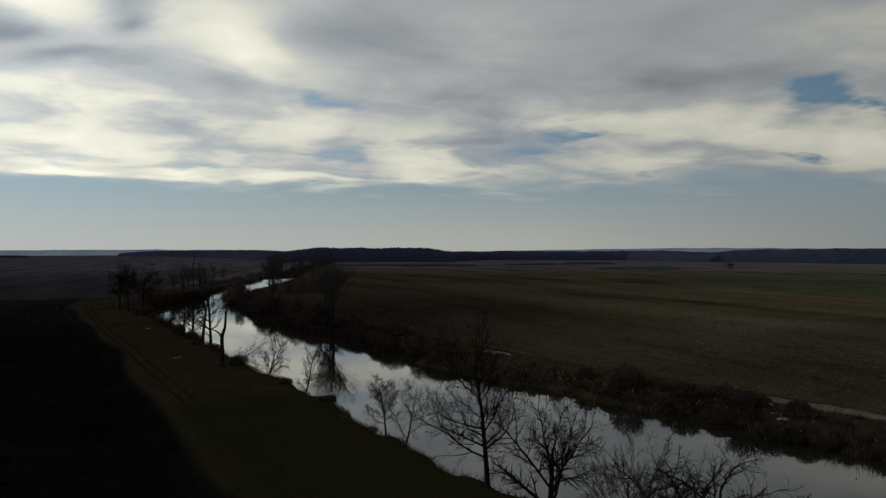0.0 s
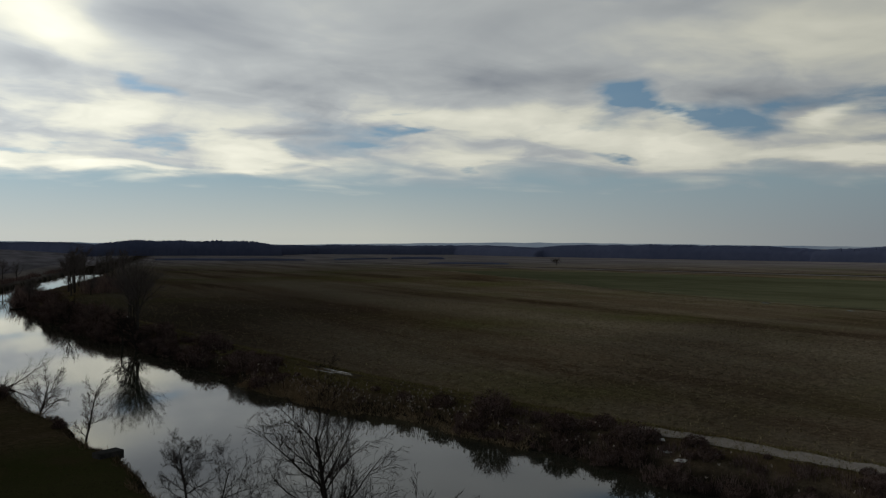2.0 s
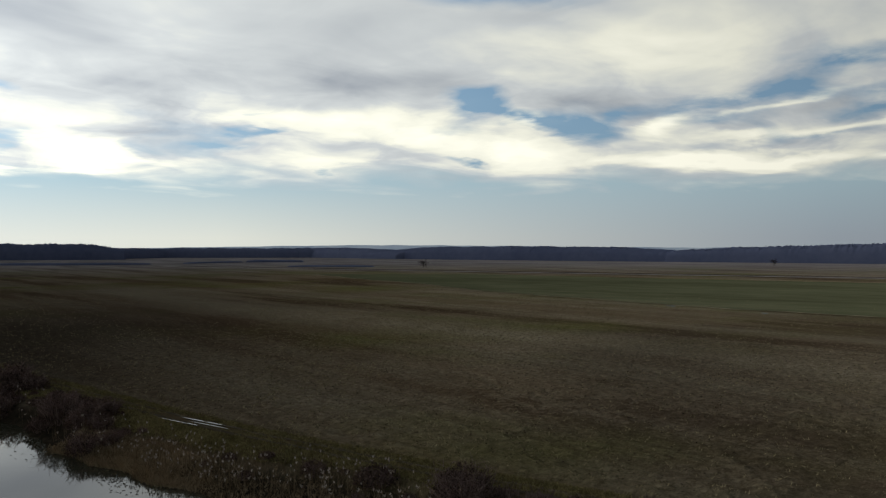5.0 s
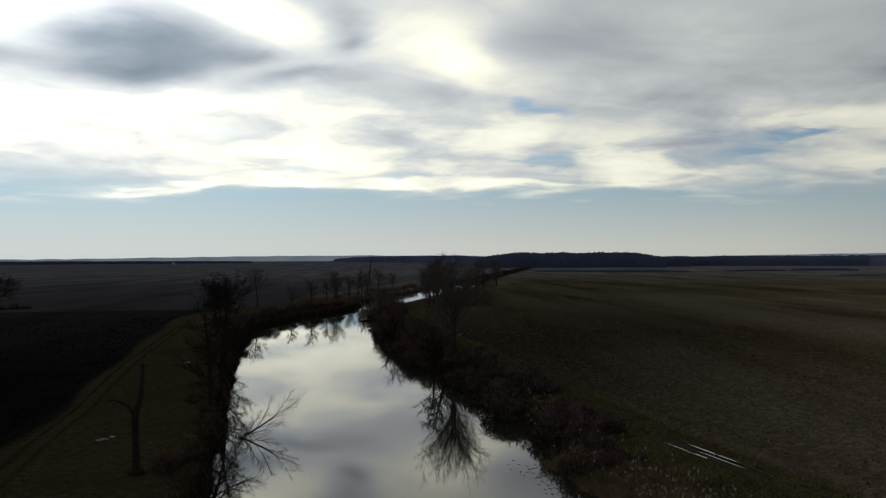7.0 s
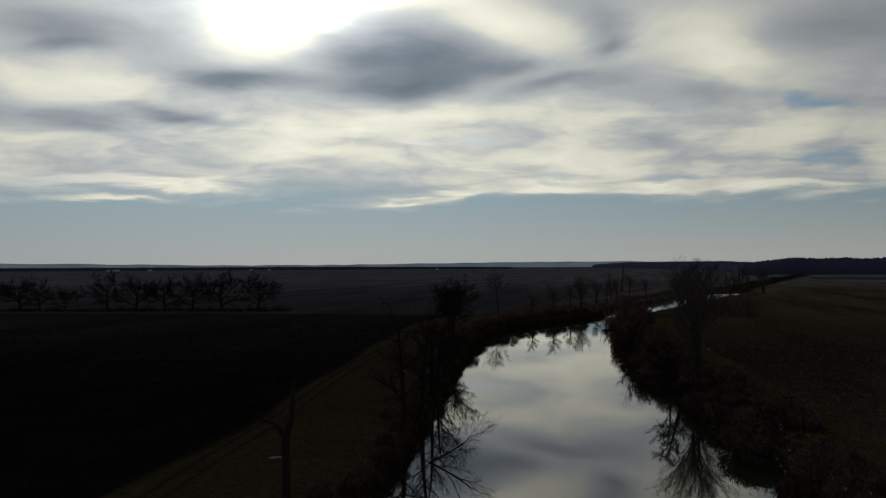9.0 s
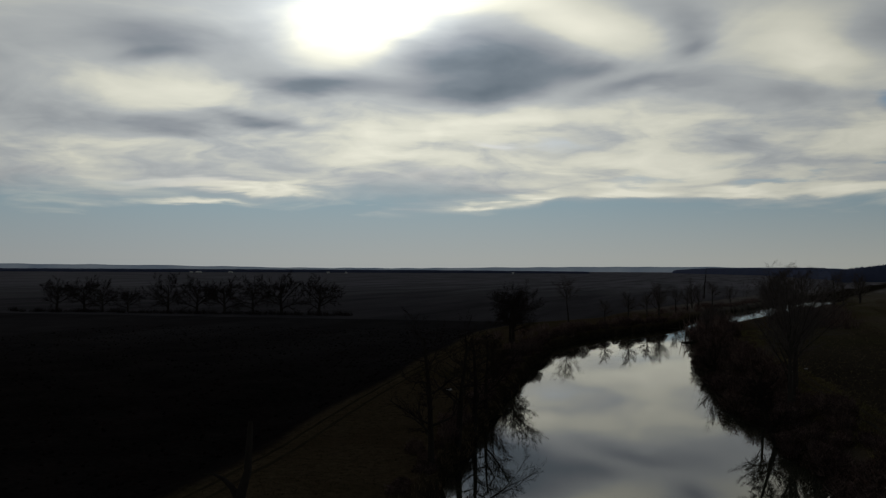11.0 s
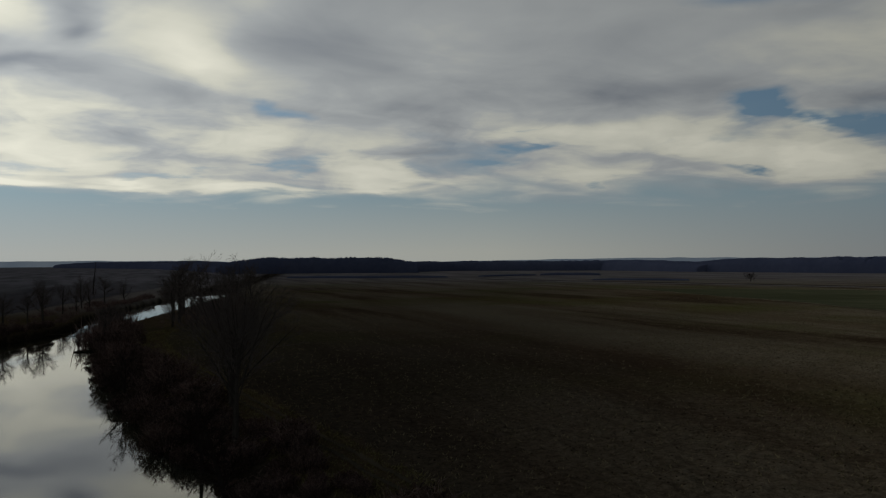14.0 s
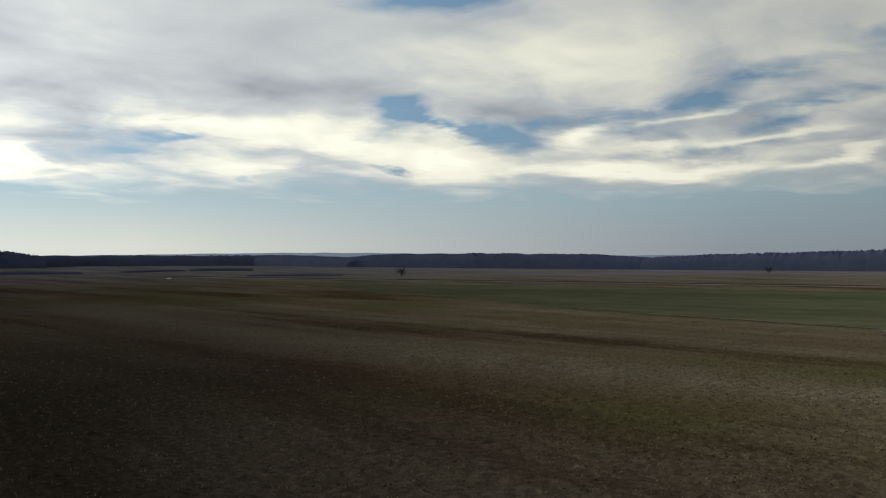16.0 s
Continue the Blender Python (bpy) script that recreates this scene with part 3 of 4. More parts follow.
def ribbon(name, ys, middle, half, lift, material, label, category, rng):
    """A narrow worn strip along the ground with uneven edges."""
    verts, faces = [], []
    for i, y in enumerate(ys):
        c = middle(y)
        a, b = c - half * rng.uniform(0.8, 1.15), c + half * rng.uniform(0.8, 1.15)
        for x in (a, c, b):
            verts.append((x, y, float(height(np.array([x]), np.array([y]))[0]) + lift - (0.02 if x != c else 0)))
        if i:
            k = 3 * i
            faces += [(k - 3, k - 2, k + 1, k), (k - 2, k - 1, k + 2, k + 1)]
    return tagged(new(name, mesh_of(name, verts, faces, material, True)), label, category, kind="structure")


rng = random.Random(4)
ribbon("gravel_track", np.arange(-60, 44, 1.0), lambda y: float(track(y)) + 0.15 * math.sin(y * 0.4), 1.6, 0.1, GRAVEL, "pale gravel farm track along the river bank", "track", rng)
for side in (-0.8, 0.8):
    ribbon("rut", np.arange(44, 230, 1.2), lambda y: float(track(y)) + side + 0.12 * math.sin(y * 0.5), 0.28, 0.1, RUT, "bare wheel rut in the grass track", "rut", rng)
    ribbon("rut", np.arange(-30, 270, 1.5), lambda y: float(levee(y)) + 4.0 + side + 1.2 * math.sin(y * 0.03), 0.2, 0.06, WORN, "faint wheel rut in the turf of the levee", "rut", rng)
ribbon("headland_track", np.arange(-160, 60, 6.0), lambda y: 0.0, 1.0, 0.1, RUT, "narrow pale track between two fields", "track", rng).matrix_world = Matrix.Translation((-40, 338, -0.85)) @ pose(0, 0, 0, 0, 0, 84)

# a green winter crop beyond the stubble, with a strip of dead grass along its edge
CROP_Y = np.array([-320, 40, 120, 156, 214, 266, 348, 430.0])
CROP_X = np.array([196, 262, 277, 288, 313, 343, 383, 424.0])


def crop_edge(y):
    return float(np.interp(y, CROP_Y, CROP_X)) + 1.6 * math.sin(y * 0.05) + 0.8 * math.sin(y * 0.17)


def crop_field():
    verts, faces = [], []
    for i, y in enumerate(np.arange(-320, 431, 5.0)):
        near = crop_edge(y)
        far = max(488 + 3 * math.sin(y * 0.021), near + 1) - 60 * max(0.0, (y - 330) / 100)
        for f in (0.0, 0.05, 0.3, 0.65, 1.0):
            x = near + max(far - near, 1.0) * f
            verts.append((x, y, 0.12 if 0 < f < 1 else 0.06))
        if i:
            k = 5 * i
            faces += [(k - 5 + q, k - 4 + q, k + 1 + q, k + q) for q in range(4)]
    return tagged(new("crop_field", mesh_of("crop_field", verts, faces, CROP, True)), "thin green winter crop on the far part of the plain", "field", kind="structure")


crop_field()
ribbon("headland", np.arange(-300, 425, 3.0), lambda y: crop_edge(y) - 0.9 + 0.5 * math.sin(y * 0.3), 0.9, 0.25, STRAW, "narrow strip of straw-coloured grass between stubble and crop", "grass strip", rng)
ribbon("far_lane", np.arange(-350, 700, 8.0), lambda y: 546 - 0.1 * (y - 200), 4.5, 0.3, LANE, "pale farm lane across the plain", "lane", rng)
ribbon("far_ditch", np.arange(-350, 700, 8.0), lambda y: 566 - 0.1 * (y - 200), 5.0, 0.2, DITCH, "dark overgrown ditch beside the lane", "ditch", rng)

# the river
river_y = np.arange(-300, 592, 4.0)
rv, rf = [], []
for i, y in enumerate(river_y):
    rv += [(float(np.interp(y, BANK_Y, LEFT_X)) - 4, y, WATER_Z), (float(np.interp(y, BANK_Y, RIGHT_X)) + 4, y, WATER_Z)]
    if i:
        k = 2 * i
        rf.append((k - 2, k - 1, k + 1, k))
tagged(new("water", mesh_of("water", rv, rf, WATER)), "still river mirroring the clouded sky", "river", kind="structure")


def ground_z(x, y):
    return float(height(np.array([float(x)]), np.array([float(y)]))[0])


# ---- trees ----
def grow(rng, soups, p, d, length, radius, level, top, plan):
    """One branch and, along it, its own branches."""
    steps = (8, 6, 4, 3, plan["last"])[level]
    points, radii = [p], [radius]
    q, way = p.copy(), d.normalized()
    rise = plan["rise"][level]
    for i in range(steps):
        jit = plan["kink"] * (0.25, 1.0, 0.9, 0.9, 1.0)[level]
        way = (way + Vector((rng.gauss(0, jit), rng.gauss(0, jit), rng.gauss(0, jit) + rise))).normalized()
        q = q + way * (length / steps)
        points.append(q.copy())
        radii.append(max(radius * (1 - plan["taper"] * (i + 1) / steps), plan["fine"] * (1.0, 1.0, 1.0, 0.8, 0.5)[level]))
    if level == 1:
        soups[1].append(Soup())
    (soups[0] if level == 0 else soups[1][-1] if level == 1 else soups[2]).tube(points, radii, (7, 5, 4, 3, 3)[level])
    if level >= top:
        return
    count = plan["count"][level]
    for k in range(count):
        f = plan["bare"][level] + (1 - plan["bare"][level]) * (k + rng.uniform(0.1, 0.9)) / count
        f = min(f, 0.99)
        i = min(int(f * steps), steps - 1)
        at = points[i].lerp(points[i + 1], f * steps - i)
        along = (points[i + 1] - points[i]).normalized()
        turn = rng.uniform(0, 2 * math.pi) if level else k * 2.4 + rng.uniform(-0.5, 0.5)
        u = along.cross(Vector((0.3, 0.2, 0.93)))
        u = u.normalized() if u.length > 0.05 else Vector((1, 0, 0))
        v = along.cross(u)
        spread = radians(plan["angle"][level]) * rng.uniform(0.7, 1.25)
        if level == 0:
            spread *= 1 + plan.get("open", 0.0) * (0.5 - f)
        out = along * math.cos(spread) + (u * math.cos(turn) + v * math.sin(turn)) * math.sin(spread)
        size = length * plan["ratio"][level] * rng.uniform(0.65, 1.15) * (1.15 - 0.6 * f if level == 0 else 1 - 0.35 * f)
        grow(rng, soups, at, out, size, max(radii[i] * plan["thin"] * (1.0, 1.1, 1.3, 1.3)[level] * rng.uniform(0.8, 1.1), plan["fine"]), level + 1, top, plan)


ROUND = dict(rise=(0.04, 0.07, 0.05, 0.03, 0.0), kink=0.15, taper=0.75, count=(15, 10, 8, 3), bare=(0.4, 0.2, 0.12, 0.1), angle=(54, 42, 34, 30), ratio=(0.62, 0.5, 0.52, 0.62), thin=0.46)
SPARSE = dict(rise=(0.03, 0.09, 0.06, 0.03, 0.0), kink=0.15, taper=0.68, count=(22, 11, 8, 3), bare=(0.2, 0.12, 0.1, 0.1), angle=(70, 44, 34, 30), ratio=(0.4, 0.56, 0.52, 0.62), thin=0.42)
AIRY = dict(SPARSE, count=(15, 8, 6, 3))
OAK = dict(rise=(0.0, 0.05, 0.03, 0.01, 0.0), kink=0.19, taper=0.72, count=(12, 10, 8, 3), bare=(0.22, 0.2, 0.15, 0.1), angle=(56, 46, 34, 30), ratio=(0.85, 0.5, 0.52, 0.62), thin=0.5)
POPLAR = dict(rise=(0.05, 0.16, 0.08, 0.03, 0.0), kink=0.08, taper=0.82, count=(22, 9, 7, 3), bare=(0.22, 0.2, 0.15, 0.1), angle=(40, 38, 40, 40), ratio=(0.42, 0.48, 0.45, 0.5), thin=0.42)
FAN = dict(rise=(0.0, 0.1, 0.07, 0.03, 0.0), kink=0.13, taper=0.75, count=(13, 10, 8, 3), bare=(0.12, 0.18, 0.12, 0.1), angle=(46, 40, 34, 30), ratio=(0.78, 0.48, 0.52, 0.62), thin=0.48)
LOW = dict(rise=(0.03, 0.04, 0.03, 0.0, 0.0), kink=0.09, taper=0.75, count=(7, 9, 6, 3), bare=(0.22, 0.2, 0.15, 0.1), angle=(28, 36, 38, 38), ratio=(0.72, 0.44, 0.5, 0.6), thin=0.5)
CROWN = dict(OAK, count=(13, 11, 8, 3), angle=(60, 44, 40, 36), ratio=(1.15, 0.5, 0.5, 0.55), rise=(0.0, 0.05, 0.05, 0.02, 0.0), kink=0.14)


def tree(name, x, y, tall, seed, plan, label, group="", lean=(0, 0), girth=0.022, top=4, bark=BARK, fork=0.62, category="tree", fine=0.0055, twig=TWIG):
    """A bare tree of about the given height: trunk with limbs, and a crown of twigs."""
    rng, plan = random.Random(seed), dict(plan, fine=fine, last=2 if y < 70 else 1)
    soups = (Soup(), [], Soup())
    trunk = tall * fork
    grow(rng, soups, Vector((0, 0, -0.3)), Vector((lean[0], lean[1], 1)), trunk + 0.3, tall * girth, 0, top, plan)
    every = [soups[0], soups[2], *soups[1]]
    k = tall / max(v.z for s in every for v in s.verts)
    for s in every:
        s.verts = [v * k for v in s.verts]
    base = tagged(new(name), label, category, group)
    part("trunk", soups[0].mesh("trunk", bark, True), base)
    for limb in soups[1]:
        part("limb", limb.mesh("limb", bark, True), base)
    part("crown", soups[2].mesh("crown", twig), base)
    base.matrix_world = pose(x, y, ground_z(x, y))
    return base


def again(ob, x, y, turn, size=1.0, tilt=0.0):
    c = copy_thing(ob, pose(x, y, ground_z(x, y), tilt, 0, turn))
    c.scale = (size, size, size)
    return c


BANKSIDE = "bare trees on the levee bank"
GLOBE = dict(rise=(0.03, 0.03, 0.02, 0.01, 0.0), kink=0.15, taper=0.78, count=(15, 9, 7, 3), bare=(0.5, 0.2, 0.12, 0.1), angle=(54, 44, 44, 42), ratio=(0.66, 0.52, 0.55, 0.65), thin=0.5)
LOFTY = dict(rise=(0.0, 0.05, 0.03, 0.01, 0.0), kink=0.12, taper=0.7, count=(26, 11, 8, 3), bare=(0.22, 0.12, 0.1, 0.1), angle=(60, 44, 42, 40), ratio=(0.66, 0.54, 0.52, 0.62), thin=0.46, open=1.0)
BOUGHS = dict(rise=(0.0, 0.03, 0.02, 0.0, 0.0), kink=0.13, taper=0.7, count=(10, 11, 8, 3), bare=(0.2, 0.2, 0.12, 0.1), angle=(42, 46, 44, 42), ratio=(1.3, 0.5, 0.5, 0.6), thin=0.55)
BROOM = dict(rise=(0.0, 0.03, 0.02, 0.01, 0.0), kink=0.07, taper=0.8, count=(17, 9, 7, 3), bare=(0.22, 0.25, 0.15, 0.1), angle=(44, 32, 34, 36), ratio=(0.95, 0.42, 0.5, 0.6), thin=0.34)
GNARLED = dict(rise=(0.0, 0.03, 0.02, 0.0, 0.0), kink=0.27, taper=0.7, count=(9, 10, 7, 3), bare=(0.25, 0.18, 0.1, 0.1), angle=(56, 52, 48, 44), ratio=(1.4, 0.5, 0.5, 0.6), thin=0.52)
tree("bank_tree", 37.2, 49.6, 7.4, 71, dict(GLOBE, count=(18, 10, 8, 3), bare=(0.4, 0.12, 0.1, 0.1), angle=(60, 42, 42, 40), ratio=(0.58, 0.5, 0.5, 0.6), rise=(0.03, 0.07, 0.04, 0.02, 0.0)), "small bare round-crowned tree at the river's edge", BANKSIDE, fine=0.0075, girth=0.018, fork=0.8)
tree("bank_tree", 37.0, 45.5, 6.6, 12, dict(GNARLED, bare=(0.15, 0.18, 0.1, 0.1), kink=0.2), "small bare crooked tree leaning out over the water", BANKSIDE, lean=(0.25, -0.3), girth=0.018, fine=0.0075, fork=0.75)
tree("bank_tree", 34.5, 28.4, 13.6, 13, LOFTY, "tall bare tree with a straight trunk and long arching side limbs", BANKSIDE, fork=0.74, girth=0.018, fine=0.0075)
tree("bank_tree", 34.6, 21.0, 9.6, 14, BOUGHS, "bare low-forked tree with a round fan of fine twigs", BANKSIDE, fork=0.4, girth=0.022, fine=0.0075)
tree("bank_tree", 34.8, 13.8, 9.8, 15, BROOM, "bare tree with straight limbs rising like a broom", BANKSIDE, fork=0.6, girth=0.019, fine=0.0075)
tree("bank_tree", 34.5, 7.6, 9.0, 16, GNARLED, "broad bare tree with crooked spreading limbs", BANKSIDE, fork=0.42, girth=0.03, fine=0.0075)
tree("bank_tree", 34.3, 2.5, 6.5, 17, FAN, "low bare tree at the water's edge", BANKSIDE, fine=0.0085)
tree("bank_tree", 44.0, 132, 14.0, 18, AIRY, "tall bare tree with a bent trunk on the bank", BANKSIDE, fork=0.8, fine=0.006, lean=(-0.06, 0.05))
tree("bank_tree", 45.4, 143, 13.2, 19, dict(ROUND, count=(13, 8, 6, 3)), "bare tree leaning out from the bank", BANKSIDE, fine=0.006, lean=(0.1, 0))
tree("bank_tree", 46.3, 154, 11.0, 33, AIRY, "bare tree with a wide thin crown on the bank", BANKSIDE, fine=0.006, lean=(0.12, 0))
tree("bank_tree", 47.2, 164, 9.5, 20, OAK, "small crooked bare tree on the bank", BANKSIDE, fine=0.006)
tree("bank_tree", 47.7, 177, 8.5, 21, FAN, "small bare bushy tree on the bank", BANKSIDE, fine=0.007)
tree("leaning_tree", 42.3, 98.5, 7.4, 22, FAN, "bare tree with limbs arching out over the water", BANKSIDE, lean=(0.35, -0.1), fork=0.6, fine=0.006)
tree("leaning_tree", 44.9, 124.5, 5.6, 34, LOW, "bare forked tree lying far out over the water", BANKSIDE, lean=(2.7, -0.15), fork=1.6, girth=0.036, fine=0.006)
tree("leaning_tree", 43.6, 119.5, 3.4, 23, LOW, "bare broken tree leaning low over the bank", BANKSIDE, lean=(1.0, 0.5), fork=1.0, girth=0.04, fine=0.007, top=3)
tree("bank_tree", 41.2, 80.5, 8.6, 24, dict(ROUND, bare=(0.3, 0.2, 0.12, 0.1), ratio=(0.36, 0.5, 0.5, 0.5)), "thin bare sapling beside a bush", BANKSIDE, lean=(0.08, 0), girth=0.016, fork=0.75)
HIGH = dict(GLOBE, count=(14, 11, 8, 4), bare=(0.45, 0.15, 0.1, 0.1), angle=(54, 44, 42, 40), ratio=(0.85, 0.52, 0.5, 0.6), thin=0.52)
tree("bank_tree", 50.2, 217, 14.4, 25, HIGH, "tall bare tree with a broad round crown on a straight trunk", BANKSIDE, fine=0.012, fork=0.55, girth=0.024)
tree("bank_tree", 50.0, 236, 13.8, 27, dict(HIGH, ratio=(0.7, 0.5, 0.5, 0.55), angle=(42, 42, 38, 36)), "tall bare tree with a high crown in the riverside group", BANKSIDE, fine=0.012, fork=0.58, girth=0.022)
tree("bank_tree", 49.2, 245, 13.4, 28, HIGH, "tall bare tree standing close beside its neighbour", BANKSIDE, fine=0.012, fork=0.55, girth=0.022)
tree("bank_tree", 66, 321, 15.0, 29, dict(ROUND, bare=(0.6, 0.2, 0.12, 0.1)), "tall bare tree with a high oval crown", BANKSIDE, fine=0.011, fork=0.75, girth=0.018, bark=PALE_BARK, twig=HAZED_TWIG)

# the dead trunk on the levee
def dead_trunk(x, y):
    rng = random.Random(31)
    base = tagged(new("dead_tree"), "dead snapped tree trunk with one bare side limb", "tree")
    s = Soup()
    pts = [Vector((0, 0, -0.2)), Vector((0.02, 0, 0.5)), Vector((0.0, 0.05, 2.2)), Vector((-0.05, 0.0, 4.4)), Vector((0.1, 0, 5.1)), Vector((0.42, 0, 6.0)), Vector((0.5, 0, 7.3)), Vector((0.56, 0, 8.55))]
    s.tube(pts, [0.45, 0.33, 0.28, 0.28, 0.25, 0.2, 0.17, 0.13], 9)
    part("trunk", s.mesh("trunk", BARK, True), base)
    s = Soup()
    s.tube([Vector((-0.05, 0, 4.5)), Vector((-0.5, 0, 5.2)), Vector((-1.0, 0, 5.55)), Vector((-1.6, 0, 5.75)), Vector((-2.2, 0, 5.7))], [0.19, 0.15, 0.11, 0.07, 0.03], 6)
    part("limb", s.mesh("limb", BARK, True), base)
    s = Soup()
    for i in range(26):
        a = rng.uniform(0, 6.28)
        p = Vector((0.45 * math.cos(a), 0.45 * math.sin(a), -0.1))
        s.blade(p, p + Vector((rng.gauss(0, 0.2), rng.gauss(0, 0.2), rng.uniform(0.3, 0.8))), 0.05, a)
    part("tuft", s.mesh("tuft", GRASS), base, "dry grass round the foot")
    base.matrix_world = pose(x, y, ground_z(x, y), 0, 0, -15)


dead_trunk(37.3, 103.4)

# poplars and trees on the field bank
POPLARS = "bare poplars on the field bank"
PLUMED = dict(rise=(0.0, 0.03, 0.05, 0.03, 0.0), kink=0.08, taper=0.74, count=(11, 12, 8, 3), bare=(0.5, 0.22, 0.15, 0.1), angle=(35, 38, 40, 38), ratio=(1.2, 0.42, 0.46, 0.5), thin=0.5)
first = tree("poplar", 81.8, 161, 17.2, 41, PLUMED, "tall bare poplar with upswept limbs", POPLARS, fine=0.006, fork=0.48, girth=0.015, bark=PALE_BARK, twig=HAZED_TWIG)
second = tree("poplar", 84.5, 168, 17.8, 42, PLUMED, "tall bare poplar with upswept limbs", POPLARS, fine=0.006, fork=0.5, girth=0.015, bark=PALE_BARK, twig=HAZED_TWIG)
again(first, 86.5, 174, 130, 1.0)
again(second, 83.0, 164.5, 70, 0.9)
again(first, 88.5, 180, 220, 0.98)
again(second, 90.5, 186, 300, 0.92)
tree("bank_tree", 77.8, 152, 7.0, 43, SPARSE, "bare tree leaning over the water from the shrubs", "trees of the field bank", lean=(-0.4, -0.1), fine=0.006, girth=0.026)
tree("bank_tree", 79.5, 163, 8.0, 44, ROUND, "bare tree among the shrubs", "trees of the field bank", fine=0.006)
tree("bank_tree", 83.0, 203, 8.5, 45, FAN, "bare tree among the shrubs", "trees of the field bank")
# bend trees: paler bark and twigs carry the distance haze as colour
woods = tree("bank_tree", 125, 320, 15.0, 46, FAN, "bare tree in the clump at the river bend", "trees at the bend", fine=0.01, bark=PALE_BARK, twig=HAZED_TWIG)
other = tree("bank_tree", 134, 348, 17.0, 47, ROUND, "tall bare tree in the clump at the river bend", "trees at the bend", fine=0.01, bark=PALE_BARK, twig=HAZED_TWIG)
rng = random.Random(48)
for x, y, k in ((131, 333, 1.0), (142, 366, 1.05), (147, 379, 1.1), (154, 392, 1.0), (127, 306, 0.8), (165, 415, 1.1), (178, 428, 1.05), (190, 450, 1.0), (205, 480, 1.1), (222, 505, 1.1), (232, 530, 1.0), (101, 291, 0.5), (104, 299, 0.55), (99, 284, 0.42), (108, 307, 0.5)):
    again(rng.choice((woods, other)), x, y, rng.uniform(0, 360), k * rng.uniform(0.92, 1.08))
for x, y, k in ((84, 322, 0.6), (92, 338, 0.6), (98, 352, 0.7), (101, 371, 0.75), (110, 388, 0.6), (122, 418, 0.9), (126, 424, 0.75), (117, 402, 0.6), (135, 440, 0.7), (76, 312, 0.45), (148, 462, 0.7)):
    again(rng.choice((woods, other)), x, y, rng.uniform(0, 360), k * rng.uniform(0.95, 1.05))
tree("spire_tree", 160, 574, 19, 49, dict(POPLAR, ratio=(0.16, 0.4, 0.4, 0.4)), "narrow pointed tree far down the river", fork=0.95, top=2)

# the row of old trees across the left field
ROW = "row of old trees across the ploughed field"
oak_a = tree("field_tree", -21, 361, 15.6, 51, CROWN, "old bare spreading tree in a field row", ROW, fine=0.023, fork=0.45, girth=0.03)
oak_b = tree("field_tree", -79, 365, 15.8, 52, CROWN, "old bare tree with clumps of mistletoe in its crown", ROW, fine=0.022, fork=0.5, girth=0.028)
rng = random.Random(53)
for i in range(9):
    tuft = Soup()
    c = Vector((rng.uniform(-4.5, 4.5), rng.uniform(-3, 3), rng.uniform(9.5, 15)))
    for k in range(40):
        d = Vector((rng.gauss(0, 1), rng.gauss(0, 1), rng.gauss(0, 1))).normalized()
        tuft.blade(c, c + d * rng.uniform(0.25, 0.55), 0.06, rng.uniform(0, 6.28))
    part("mistletoe", tuft.mesh("mistletoe", TWIG), oak_b, "dark round clump of mistletoe")
for x, y, src, k in ((-35, 362, oak_a, 1.05), (-46, 363, oak_b, 0.95), (-57, 364, oak_a, 0.92), (-68, 365, oak_a, 0.94), (-108, 372, oak_b, 0.82), (-118, 377, oak_a, 0.92), (-131, 380, oak_a, 0.88), (-98, 372, oak_a, 0.65)):
    again(src, x, y, rng.uniform(0, 360), k)

# ---- shrubs along the banks ----
def shrub(name, tall, wide, seed, label, group, stems=70, material=SHRUB):
    """A dense many-stemmed shrub with dead leaves low down."""
    rng = random.Random(seed)
    base = tagged(new(name), label, "shrub", group)
    wood, leaf = Soup(), Soup()
    for i in range(stems):
        a, r = rng.uniform(0, 6.28), wide * math.sqrt(rng.random()) * 0.55
        p = Vector((r * math.cos(a), r * math.sin(a), -0.3))
        h = tall * rng.uniform(0.6, 1.0) * (1 - 0.9 * (r / wide) ** 2)
        lean = Vector((math.cos(a), math.sin(a), 0)) * wide * rng.uniform(0.05, 0.5)
        pts = [p, p + lean * 0.3 + Vector((rng.gauss(0, 0.1), rng.gauss(0, 0.1), h * 0.45)), p + lean * 0.8 + Vector((rng.gauss(0, 0.15), rng.gauss(0, 0.15), h * 0.8)), p + lean * 1.05 + Vector((rng.gauss(0, 0.2), rng.gauss(0, 0.2), h))]
        wood.tube(pts, [0.035, 0.026, 0.018, 0.01], 3)
        for k in range(7):
            f = rng.uniform(0.3, 0.95) * 3
            j = min(int(f), 2)
            q = pts[j].lerp(pts[j + 1], f - j)
            d = Vector((rng.gauss(0, 1), rng.gauss(0, 1), rng.uniform(0.1, 1.3))).normalized() * tall * rng.uniform(0.12, 0.3)
            wood.tube([q, q + d * 0.55 + Vector((0, 0, 0.04)), q + d], [0.016, 0.012, 0.008], 3)
    for i in range(stems * 12):
        a, r = rng.uniform(0, 6.28), wide * math.sqrt(rng.random()) * 0.95
        z = tall * rng.uniform(0.05, 0.88) * (1 - 0.8 * (r / wide) ** 2)
        p = Vector((r * math.cos(a), r * math.sin(a), z))
        leaf.blade(p, p + Vector((rng.gauss(0, 0.16), rng.gauss(0, 0.16), rng.uniform(0.05, 0.3))), rng.uniform(0.04, 0.11), rng.uniform(0, 6.28))
    part("branchwork", wood.mesh("branchwork", material), base)
    part("foliage", leaf.mesh("foliage", LITTER), base, "withered brown leaves")
    return base


